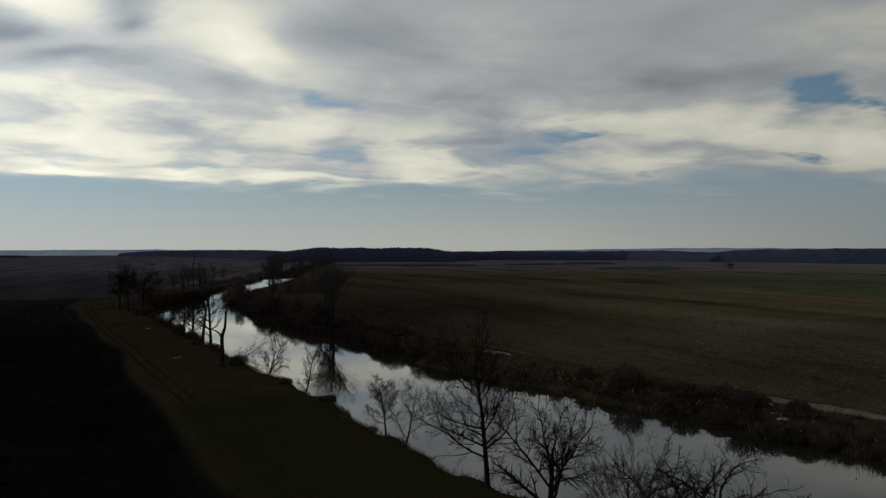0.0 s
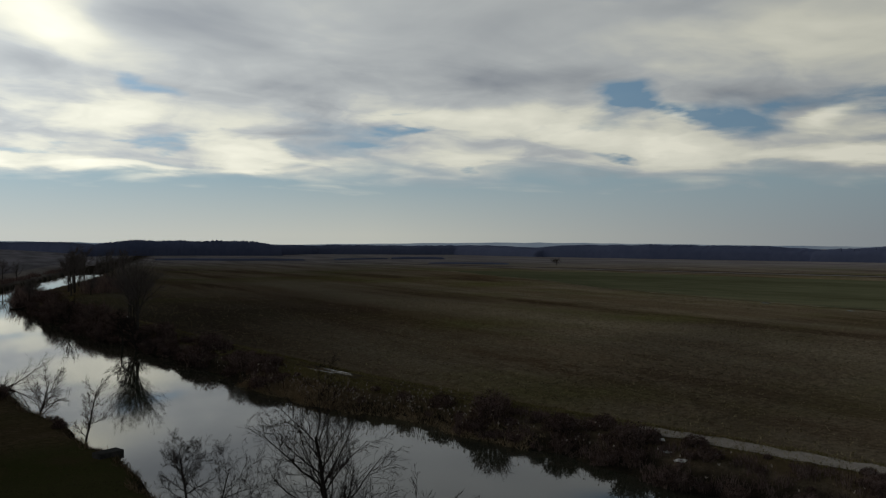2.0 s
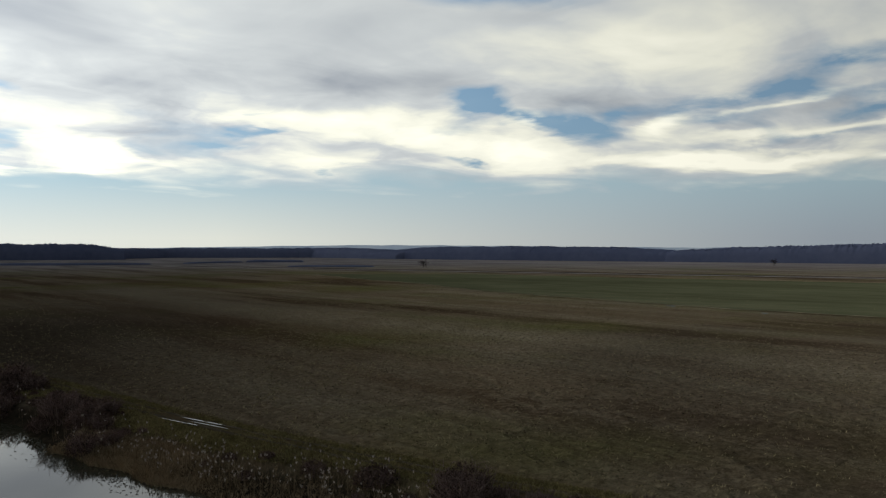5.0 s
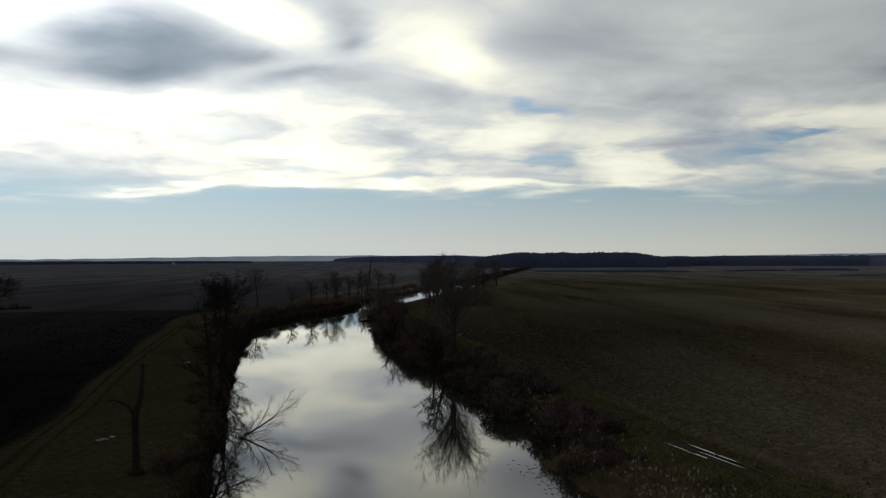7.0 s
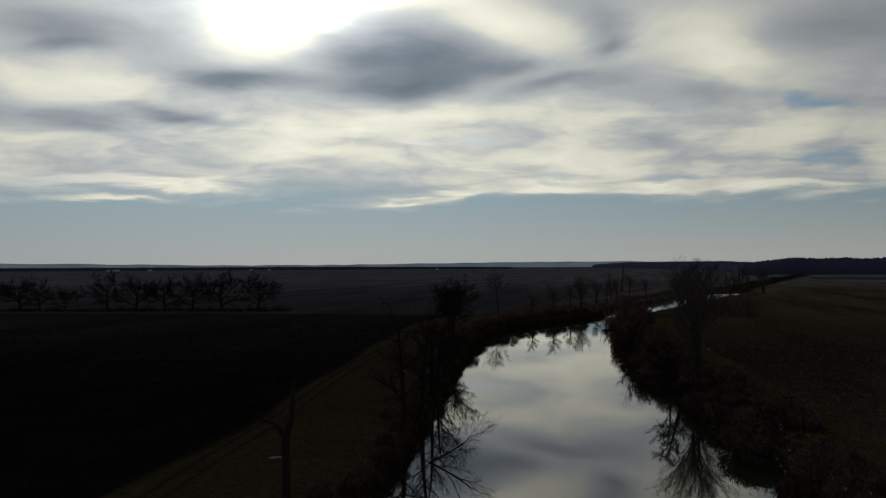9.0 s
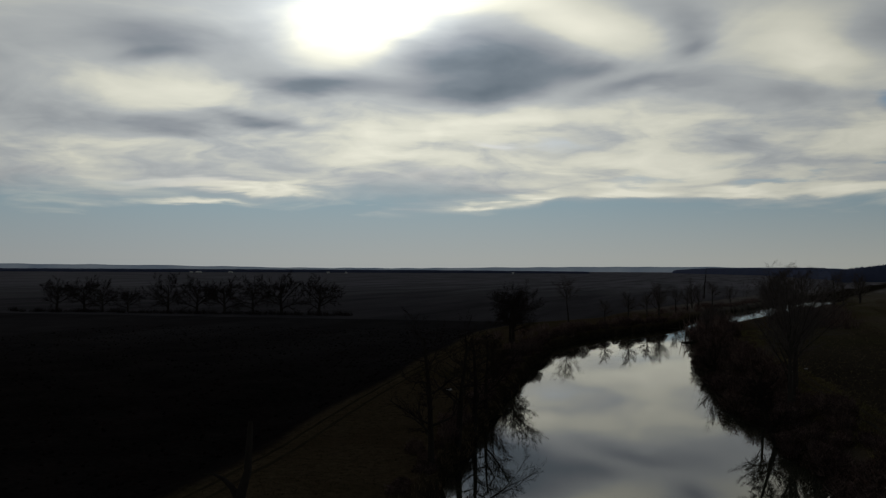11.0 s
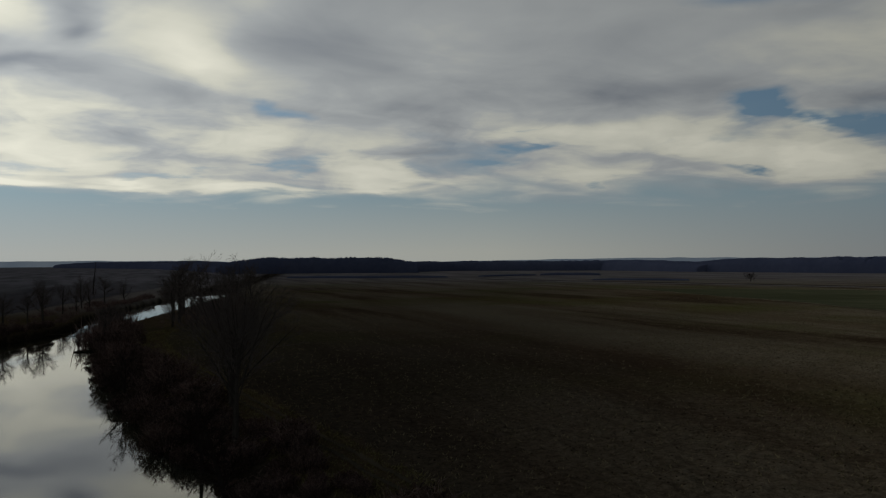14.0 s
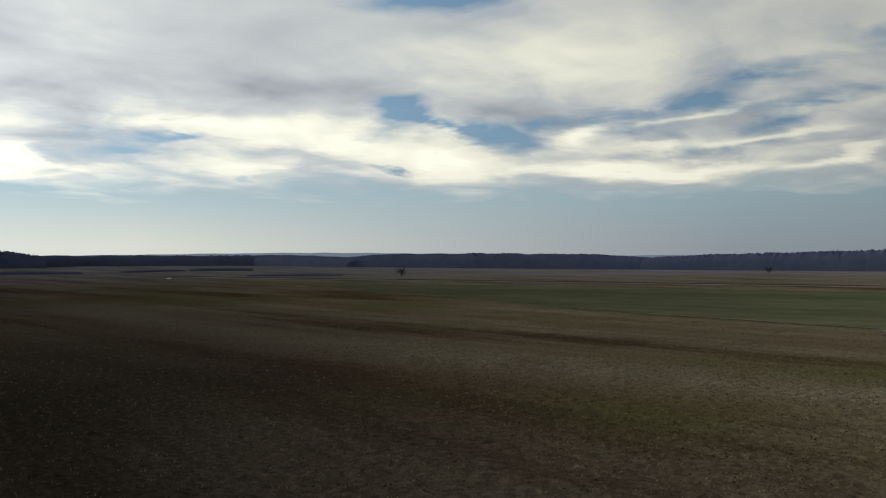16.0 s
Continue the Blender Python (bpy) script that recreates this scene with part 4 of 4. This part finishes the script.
FRINGE = "shrubs along the field bank"
kinds = [shrub("shrub", h, w, 60 + i, lab, FRINGE, n) for i, (h, w, n, lab) in enumerate((
    (3.0, 2.3, 95, "dense leafless reddish-brown shrub on the river bank"), (2.3, 2.2, 85, "low leafless shrub on the river bank"),
    (3.8, 2.6, 105, "tall leafless thicket on the river bank"), (1.8, 2.0, 70, "small brown bramble thicket")))]
for i, k in enumerate(kinds):
    k.matrix_world = pose(float(right_bank(40 + i * 9)) + 4.0, 40 + i * 9, -0.6)
rng = random.Random(65)
y = -10.0
while y < 298:
    r = float(right_bank(y))
    dense = 1.0 if (y < 62 or y > 97) else 0.5
    for off in ((1.2, 3.8, 6.6) if y > 99 else (2.6, 5.0) if y > 62 else (0.9, 2.9, 5.0, 7.2)):
        if rng.random() > dense:
            continue
        x = r + off + rng.uniform(-0.8, 0.8)
        src = kinds[rng.choice((0, 0, 1, 2, 3) if y > 88 else (0, 1, 1, 3, 3))]
        if rng.random() < 0.16:
            continue
        c = again(src, x, y + rng.uniform(-1.6, 1.6), rng.uniform(0, 360), rng.choice((0.5, 0.65, 0.85, 1.0, 1.15, 1.3)) * (0.85 + 0.25 * math.sin(y * 0.45)) * (1.1 if y > 210 else 1.0) * (0.5 if 66 < y < 97 else (0.66 if off < 4 else 0.5) if y < 62 else 0.75 if y < 66 else 0.95 if y < 140 else 1.0))
        c.location.z = max(c.location.z, WATER_Z - 0.2)
    y += rng.uniform(2.6, 4.2) if y < 230 else rng.uniform(4, 6)
# the levee side: patches of scrub below the trees
y = 88.0
while y < 330:
    x = float(left_bank(y)) - rng.uniform(1.0, 3.0)
    if y > 120 or rng.random() < 0.4:
        c = again(rng.choice(kinds), x, y, rng.uniform(0, 360), rng.uniform(0.35, 0.6) if y < 215 else rng.uniform(0.6, 0.95))
        tagged(c, group="scrub along the levee bank")
    y += rng.uniform(2.5, 5.0) if y < 230 else rng.uniform(3, 5)
for x, y, k in ((40.6, 76, 0.5), (36.8, 52, 0.35), (41.5, 90, 0.55), (39.8, 83, 0.4)):
    again(kinds[1], x, y, rng.uniform(0, 360), k)


def thicket(name, spots, label, material=SHRUB):
    """A far belt of leafless scrub, in which single bushes cannot be told apart."""
    wood, rng = Soup(), random.Random(name + label)
    for x, y, tall in spots:
        z = max(ground_z(x, y), WATER_Z) - 0.2
        for i in range(34):
            a, r = rng.uniform(0, 6.28), tall * 0.75 * math.sqrt(rng.random())
            p = Vector((x + r * math.cos(a), y + r * math.sin(a), z))
            h = tall * rng.uniform(0.55, 1.0) * (1 - 0.5 * (r / tall) ** 2)
            q = p + Vector((rng.gauss(0, 0.14), rng.gauss(0, 0.14), 0.5)) * h
            wood.tube([p, q, q + Vector((rng.gauss(0, 0.2), rng.gauss(0, 0.2), 0.5)) * h], [0.017 * tall, 0.013 * tall, 0.006 * tall], 3)
            for k in range(6):
                d = Vector((rng.gauss(0, 1), rng.gauss(0, 1), rng.uniform(0, 1.2))).normalized() * tall * rng.uniform(0.15, 0.35)
                f = p.lerp(q, rng.uniform(0.3, 1.0))
                wood.blade(f, f + d, 0.016 * tall, rng.uniform(0, 6.28))
    return tagged(new(name, wood.mesh(name, material)), label, "scrub", kind="stuff")


def along_bank(count, low, high, bank, near, reach, size):
    spots = []
    for i in range(count):
        y = rng.uniform(low, high)
        spots.append((float(bank(y)) + near + reach * rng.random() ** 1.5, y, rng.uniform(*size)))
    return spots


thicket("thicket", along_bank(120, 250, 460, left_bank, -2.5, -16, (1.2, 2.8)), "dense leafless scrub on the levee side of the bend")
thicket("thicket", along_bank(40, 430, 600, left_bank, -3.0, -10, (1.5, 3.5)), "leafless scrub far down the river")
thicket("thicket", along_bank(34, 284, 332, right_bank, 0.4, 4.5, (3.5, 7.0)), "tall leafless bushes on the point of the bend")
thicket("thicket", along_bank(70, 318, 560, right_bank, 2.0, 12, (0.5, 1.3)), "low scrub on the flat inside of the bend")
thicket("thicket", [(x, 360 - 0.05 * x + rng.uniform(-2, 3), rng.uniform(1.2, 3.0)) for x in np.linspace(-142, -10, 70)], "dark scrub below the row of old trees", TWIG)

thicket("thicket", along_bank(170, -12, 62, right_bank, 0.4, 6.8, (0.8, 1.5)), "unbroken brown bramble thicket between the track and the water")
thicket("thicket", [(131 + (y - 315) * 0.33 + rng.uniform(0, 15), y, rng.uniform(3.5, 6.5)) for y in np.linspace(305, 400, 36)], "dense undergrowth below the trees at the bend")

# ---- reeds, grass and stubble ----
reeds, heads = Soup(), Soup()
rng = random.Random(70)
for i in range(900):
    y = rng.gauss(80, 12) if rng.random() < 0.75 else rng.uniform(20, 130)
    y += 2.5 * math.sin(y * 1.7)
    x = float(right_bank(y)) + 0.8 + 4.2 * rng.random() ** 1.5
    z = max(ground_z(x, y), WATER_Z - 0.1)
    h = rng.uniform(0.8, 1.9)
    p = Vector((x, y, z))
    bend = Vector((rng.gauss(0, 0.15), rng.gauss(0, 0.15), 0))
    reeds.tube([p, p + bend * 0.4 + Vector((0, 0, h * 0.6)), p + bend + Vector((0, 0, h))], [0.014, 0.011, 0.007], 3)
    for k in range(3):
        q = p + Vector((0, 0, h * rng.uniform(0.2, 0.7)))
        reeds.blade(q, q + Vector((rng.gauss(0, 0.3), rng.gauss(0, 0.3), rng.uniform(0.1, 0.4))), 0.02, rng.uniform(0, 6.28))
    if rng.random() < 0.36:
        q = p + bend + Vector((0, 0, h))
        for k in range(5):
            heads.blade(q + Vector((0, 0, -0.08)), q + Vector((rng.gauss(0, 0.09), rng.gauss(0, 0.09), rng.uniform(0.06, 0.2))), 0.055, rng.uniform(0, 6.28))
tagged(new("reeds", reeds.mesh("reeds", REED)), "dry straw-coloured reeds at the water's edge", "reeds", kind="stuff")
tagged(new("reed_plumes", heads.mesh("reed_plumes", PLUME)), "pale fluffy plumes of the dry reeds", "reeds", kind="stuff")


def scatter(name, count, place, make, material, label, category, seed, lift=None):
    s, rng = Soup(), random.Random(seed)
    spots = np.array([place(rng) for i in range(count)])
    tops = height(spots[:, 0], spots[:, 1])
    if lift is not None:
        tops = tops + np.maximum(lift(spots[:, 0], spots[:, 1]), 0)
    for (x, y), z in zip(spots, tops):
        make(s, rng, Vector((x, y, z)))
    return tagged(new(name, s.mesh(name, material)), label, category, kind="stuff")


def levee_spot(rng):
    y = rng.uniform(0, 200)
    lo, hi = float(levee(y)) + 1, float(left_bank(y)) - 0.6
    return rng.uniform(lo, hi), y


def verge_spot(rng):
    while True:
        y = rng.uniform(-20, 310) if rng.random() < 0.6 else rng.uniform(50, 130)
        x = rng.uniform(float(right_bank(y)) + (5.0 if y > 62 else 8.0), float(track(y)) + 2.6)
        if abs(x - float(track(y))) > 1.3 or rng.random() < (0.5 if abs(y - 95) > 7 else 0.0):
            return x, y


def rim_spot(rng):
    y = rng.uniform(-5, 200)
    return float(left_bank(y)) + rng.uniform(-1.8, 0.9), y


def tuft_of(low, high, blades, spread, width):
    def make(s, rng, p):
        for k in range(blades):
            q = p + Vector((rng.gauss(0, spread), rng.gauss(0, spread), -0.02))
            s.blade(q, q + Vector((rng.gauss(0, 0.08 + 0.35 * high), rng.gauss(0, 0.08 + 0.35 * high), rng.uniform(low, high))), width, rng.uniform(0, 6.28))
    return make


def clod_of(low, high):
    def make(s, rng, p):
        r = low + (high - low) * rng.random() ** 2
        s.lump(p - Vector((0, 0, 0.03)), r, r * rng.uniform(0.7, 1.2), r * rng.uniform(0.7, 1.2), rng)
    return make


scatter("levee_grass", 9000, levee_spot, tuft_of(0.06, 0.2, 3, 0.12, 0.03), GRASS, "short worn winter turf on the levee", "grass", 81)
scatter("verge_grass", 26000, verge_spot, tuft_of(0.1, 0.3, 3, 0.16, 0.055), VERGE, "rough grass beside the track", "grass", 82)
scatter("rim_grass", 3500, rim_spot, tuft_of(0.2, 0.6, 4, 0.12, 0.03), REED, "long dry grass hanging over the bank", "grass", 83)


def spit_spot(rng):
    y = 92 + 12 * (rng.random() + rng.random() - 1) if rng.random() < 0.75 else rng.uniform(50, 104)
    return float(right_bank(y)) + 4.2 * rng.random() ** 1.6, y


scatter("bank_grass", 6000, spit_spot, tuft_of(0.15, 0.6, 5, 0.22, 0.045), TAWNY, "long tawny dead grass at the water's edge", "grass", 87)


def floating_leaves():
    """Small dark leaves afloat along the edge of the reeds."""
    s, rng = Soup(), random.Random(88)
    for i in range(420):
        y = rng.gauss(92, 6) if rng.random() < 0.8 else rng.uniform(66, 128)
        x, r = float(right_bank(y)) - 0.3 - 3.2 * rng.random() ** 1.8, rng.uniform(0.05, 0.16)
        s.lump((x, y, WATER_Z - 0.01), r, r * rng.uniform(0.6, 1.2), rng.uniform(0.02, 0.06), rng)
    tagged(new("floating_leaves", s.mesh("floating_leaves", DARKWOOD)), "dark dead leaves and stems afloat by the reeds", "leaves", kind="stuff")


floating_leaves()


def stubble_spot(rng):
    while True:
        y = rng.uniform(5, 330)
        x = float(track(y)) + 2.5 + 230 * rng.random() ** 1.6
        if rng.random() < (1.15 - abs(y - 110) / 260) * (0.3 if y < 88 + 0.1 * x else 0.25 if (x - 85) * -0.766 + (y - 112) * 0.643 > -15 else 1.0):
            return x, y


scatter("stubble", 34000, stubble_spot, tuft_of(0.1, 0.28, 3, 0.16, 0.05), STUBBLE, "withered stubble and weeds on the field", "stubble", 84, tilth)


def clod_spot(rng):
    while True:
        x, y = rng.uniform(88, 200), rng.uniform(45, 210)
        if x > float(track(y)) + 4 and rng.random() < 1.3 - math.hypot(x - 125, y - 125) / 110:
            return x, y


scatter("clods", 26000, clod_spot, clod_of(0.04, 0.12), CLOD, "dark soil clods strewn over the field", "soil", 85, tilth)


def soil_spot(rng):
    y = rng.uniform(20, 300)
    return float(levee(y)) - 2 - 110 * rng.random() ** 1.5, y


scatter("furrow_clods", 9000, soil_spot, clod_of(0.12, 0.3), FURROW, "dark clods of the ploughed field", "soil", 86)

# ---- small things ----
def sheet_scrap(x, y, w, d, seed, label):
    """A crumpled scrap of white sheeting."""
    rng = random.Random(seed)
    n = 6
    verts = [(w * (i / n - 0.5) * rng.uniform(0.85, 1.1), d * (j / n - 0.5) * rng.uniform(0.85, 1.1), 0.06 + rng.uniform(0, 0.22)) for j in range(n + 1) for i in range(n + 1)]
    faces = [(j * (n + 1) + i, j * (n + 1) + i + 1, (j + 1) * (n + 1) + i + 1, (j + 1) * (n + 1) + i) for j in range(n) for i in range(n)]
    ob = new("plastic_sheet", mesh_of("plastic_sheet", verts, faces, PLASTIC))
    solid = ob.modifiers.new("thick", "SOLIDIFY")
    solid.thickness = 0.02
    ob.matrix_world = pose(x, y, ground_z(x, y), 0, 0, rng.uniform(0, 180))
    return tagged(ob, label, "litter", "scraps of litter")


for i, (x, y, w, d) in enumerate(((33.8, 117.3, 1.1, 0.22), (34.6, 118.0, 0.4, 0.2), (41.9, 174, 0.9, 0.6), (86.9, 187.7, 2.0, 1.2), (88.3, 190, 0.8, 0.6), (92.8, 199.4, 1.9, 0.8), (94.4, 201, 0.9, 0.6), (76.5, 33.9, 1.1, 0.8), (77.8, 36, 0.7, 0.4), (80.0, 38, 0.8, 0.5), (78.7, 31.5, 0.5, 0.4), (98.0, 205, 0.6, 0.4))):
    sheet_scrap(x, y, w, d, 90 + i, "crumpled white plastic sheeting dumped on the grass")


def slab(name, x, y, z, w, d, h, turn, material, label, category):
    bm = bmesh.new()
    bmesh.ops.create_cube(bm, size=1)
    bmesh.ops.scale(bm, vec=(w, d, h), verts=bm.verts)
    bmesh.ops.bevel(bm, geom=bm.edges[:], offset=0.05, segments=2, affect="EDGES")
    rng = random.Random(name)
    for v in bm.verts:
        v.co += Vector((rng.gauss(0, 0.02), rng.gauss(0, 0.02), rng.gauss(0, 0.02)))
    me = bpy.data.meshes.new(name)
    bm.to_mesh(me)
    bm.free()
    me.materials.append(material)
    ob = new(name, me)
    ob.matrix_world = pose(x, y, z + h / 2, 0, 0, turn)
    return tagged(ob, label, category)


slab("concrete_block", 38.9, 68.3, ground_z(38.4, 68.3) - 0.35, 2.4, 1.2, 0.8, 12, CONCRETE, "weathered concrete block at the edge of the bank", "block")
log = Soup()
log.tube([Vector((0, 0, 0)), Vector((1.6, 0.1, 0.15)), Vector((3.4, 0, 0.1)), Vector((5, 0.3, 0.4))], [0.22, 0.2, 0.16, 0.08], 8)
wood = new("driftwood", log.mesh("driftwood", DARKWOOD, True))
wood.matrix_world = pose(91.5, 277.5, WATER_Z + 0.02)
tagged(wood, "dark driftwood log lying in the water", "log")

# puddles in the ruts and out on the field
def puddle(x, y, w, d, turn, seed):
    rng = random.Random(seed)
    n = 18
    rim = [(w * math.cos(2 * math.pi * i / n) * rng.uniform(0.75, 1.1), d * math.sin(2 * math.pi * i / n) * rng.uniform(0.75, 1.1), 0.0) for i in range(n)]
    ob = new("puddle", mesh_of("puddle", [(0, 0, 0)] + rim, [(0, 1 + i, 1 + (i + 1) % n) for i in range(n)], PUDDLE))
    ob.matrix_world = pose(x, y, ground_z(x, y) + 0.1, 0, 0, turn)
    return tagged(ob, "shallow puddle of rainwater in a hollow", "puddle", "puddles", kind="structure")


for i, (x, y, w, d, turn) in enumerate(((81.7, 96, 0.14, 4.2, 0), (83.2, 95, 0.14, 4.0, 0), (82.5, 93, 0.1, 3.2, 0), (274, 121, 2.4, 0.7, 55), (262, 90, 1.6, 0.5, 50), (318, 126, 2.0, 0.6, 60), (481, 597, 4.0, 1.4, 20))):
    puddle(x, y, w, d, turn, 110 + i)

# lone field trees far out
for x, y, k in ((612, 482, 0.5), (862, 253, 0.45)):
    tagged(again(oak_a, x, y, rng.uniform(0, 360), k), "lone bare tree far out on the plain", "tree", "lone field trees")

# long sheds near the horizon, white to stand in for sun glints
def shed(x, y, long, wide, tall, turn):
    base = tagged(new("shed"), "long low white farm shed far across the plain", "shed", "far farm sheds")
    bm = bmesh.new()
    bmesh.ops.create_cube(bm, size=1)
    bmesh.ops.scale(bm, vec=(long, wide, tall), verts=bm.verts)
    bmesh.ops.translate(bm, vec=(0, 0, tall / 2), verts=bm.verts)
    me = bpy.data.meshes.new("wall")
    bm.to_mesh(me)
    bm.free()
    me.materials.append(PLASTIC)
    part("wall", me, base)
    l, w = long / 2 + 0.3, wide / 2 + 0.4
    ridge = [(-l, -w, tall), (l, -w, tall), (l, w, tall), (-l, w, tall), (-l, 0, tall + wide * 0.28), (l, 0, tall + wide * 0.28)]
    part("roof", mesh_of("roof", ridge, [(0, 1, 5, 4), (2, 3, 4, 5), (0, 4, 3), (1, 2, 5), (0, 3, 2, 1)], PLASTIC), base)
    base.matrix_world = pose(x, y, ground_z(x, y), 0, 0, turn)


for x, y, long, turn in ((-880, 2440, 24, 10), (-905, 2445, 10, 10), (-795, 2470, 16, 0), (-520, 2540, 12, 20), (-470, 2560, 8, 0), (30, 2600, 9, 0)):
    shed(x, y, long * 0.7, 8, 3.2, turn)

# ---- the far woods and the horizon ----
def wood_edge(points, tall, deep, gap, rng, soup):
    """A belt of leafless canopy along a line: a lumpy front and crown, lower towards its ends, with bare tops above it."""
    whole = sum(math.hypot(b[0] - a[0], b[1] - a[1]) for a, b in zip(points, points[1:]))
    gone, last = 0.0, None
    for (x0, y0), (x1, y1) in zip(points, points[1:]):
        long = math.hypot(x1 - x0, y1 - y0)
        n = max(2, int(long / gap))
        ox, oy = (y1 - y0) / long, -(x1 - x0) / long
        for i in range(0 if last is None else 1, n + 1):
            f = i / n
            at = gone + long * f
            end = min(at / whole, 1 - at / whole)
            top = tall * (0.6 + 0.4 * min(1.0, end / 0.22) ** 0.7) * (1 + 0.02 * math.sin(at * 0.03) + 0.02 * math.sin(at * 0.11))
            if end < 1e-6:
                top = -1.0
            k = len(soup.verts)
            for d, z in ((0.0, -0.1), (0.03, 0.45), (0.12, 0.78), (0.3, 0.92), (0.6, 0.97), (1.0, 0.9)):
                b = deep * d + rng.uniform(-1, 1) * gap * (0.15 if z < 0.9 else 0.6)
                soup.verts.append(Vector((x0 + (x1 - x0) * f - ox * b, y0 + (y1 - y0) * f - oy * b, top * z * (rng.uniform(0.93, 1.05) if z > 0.5 else 1.0))))
            if last is not None:
                soup.faces += [(last + q, k + q, k + q + 1, last + q + 1) for q in range(5)]
            last = k
            if rng.random() < 0.5 and top > 0:
                b = deep * rng.uniform(0.1, 0.8)
                p = Vector((x0 + (x1 - x0) * f - ox * b, y0 + (y1 - y0) * f - oy * b, top * 0.8))
                soup.blade(p, p + Vector((0, 0, top * rng.uniform(0.18, 0.27))), 0.03 * tall, rng.uniform(0, 6.28))
        gone += long


rng = random.Random(120)
def far_wood(points, tall, deep, gap, label):
    s = Soup()
    wood_edge(points, tall, deep, gap, rng, s)
    # this material carries the haze of distance in its colour
    tagged(new("far_woods", s.mesh("far_woods", HAZED_FOREST, True)), label, "woods", kind="stuff")


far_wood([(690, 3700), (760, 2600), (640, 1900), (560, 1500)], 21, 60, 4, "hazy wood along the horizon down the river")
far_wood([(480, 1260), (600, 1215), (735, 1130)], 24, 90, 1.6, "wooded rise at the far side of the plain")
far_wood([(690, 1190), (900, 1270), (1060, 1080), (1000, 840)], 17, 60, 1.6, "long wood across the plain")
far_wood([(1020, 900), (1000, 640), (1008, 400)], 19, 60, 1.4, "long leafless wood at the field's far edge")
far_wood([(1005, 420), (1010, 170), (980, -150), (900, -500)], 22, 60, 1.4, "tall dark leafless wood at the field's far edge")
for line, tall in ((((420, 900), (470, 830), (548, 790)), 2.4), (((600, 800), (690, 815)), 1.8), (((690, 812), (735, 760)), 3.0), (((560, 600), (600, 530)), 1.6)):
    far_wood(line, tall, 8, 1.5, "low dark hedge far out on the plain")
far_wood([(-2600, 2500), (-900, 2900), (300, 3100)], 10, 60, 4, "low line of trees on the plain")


def far_backdrop():
    """The rim of the land on the horizon; its surface glows to give the pale haze."""
    m = bpy.data.materials.new("glowing_rim")
    m.use_nodes = True
    m.node_tree.nodes.clear()
    k = Graph(m.node_tree)
    at = k.node("ShaderNodeTexCoord").outputs["Object"]
    # emission stands in for haze; the land is no light source
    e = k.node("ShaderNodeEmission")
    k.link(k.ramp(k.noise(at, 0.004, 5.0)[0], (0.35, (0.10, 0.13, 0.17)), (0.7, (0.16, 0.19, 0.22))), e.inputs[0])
    k.link(e.outputs[0], k.node("ShaderNodeOutputMaterial").inputs[0])
    rng = random.Random(7)
    verts, faces, n = [], [], 360
    for i in range(n):
        a = 2 * math.pi * i / n
        h = 20 + 7 * math.sin(a * 9) + rng.uniform(0, 4)
        verts += [(4600 * math.sin(a), 4600 * math.cos(a), -3), (4600 * math.sin(a), 4600 * math.cos(a), h)]
        j = (i + 1) % n
        faces.append((2 * i, 2 * j, 2 * j + 1, 2 * i + 1))
    tagged(new("backdrop", mesh_of("backdrop", verts, faces, m)), "rim of land on the horizon, glowing pale in place of haze", "backdrop", kind="structure")


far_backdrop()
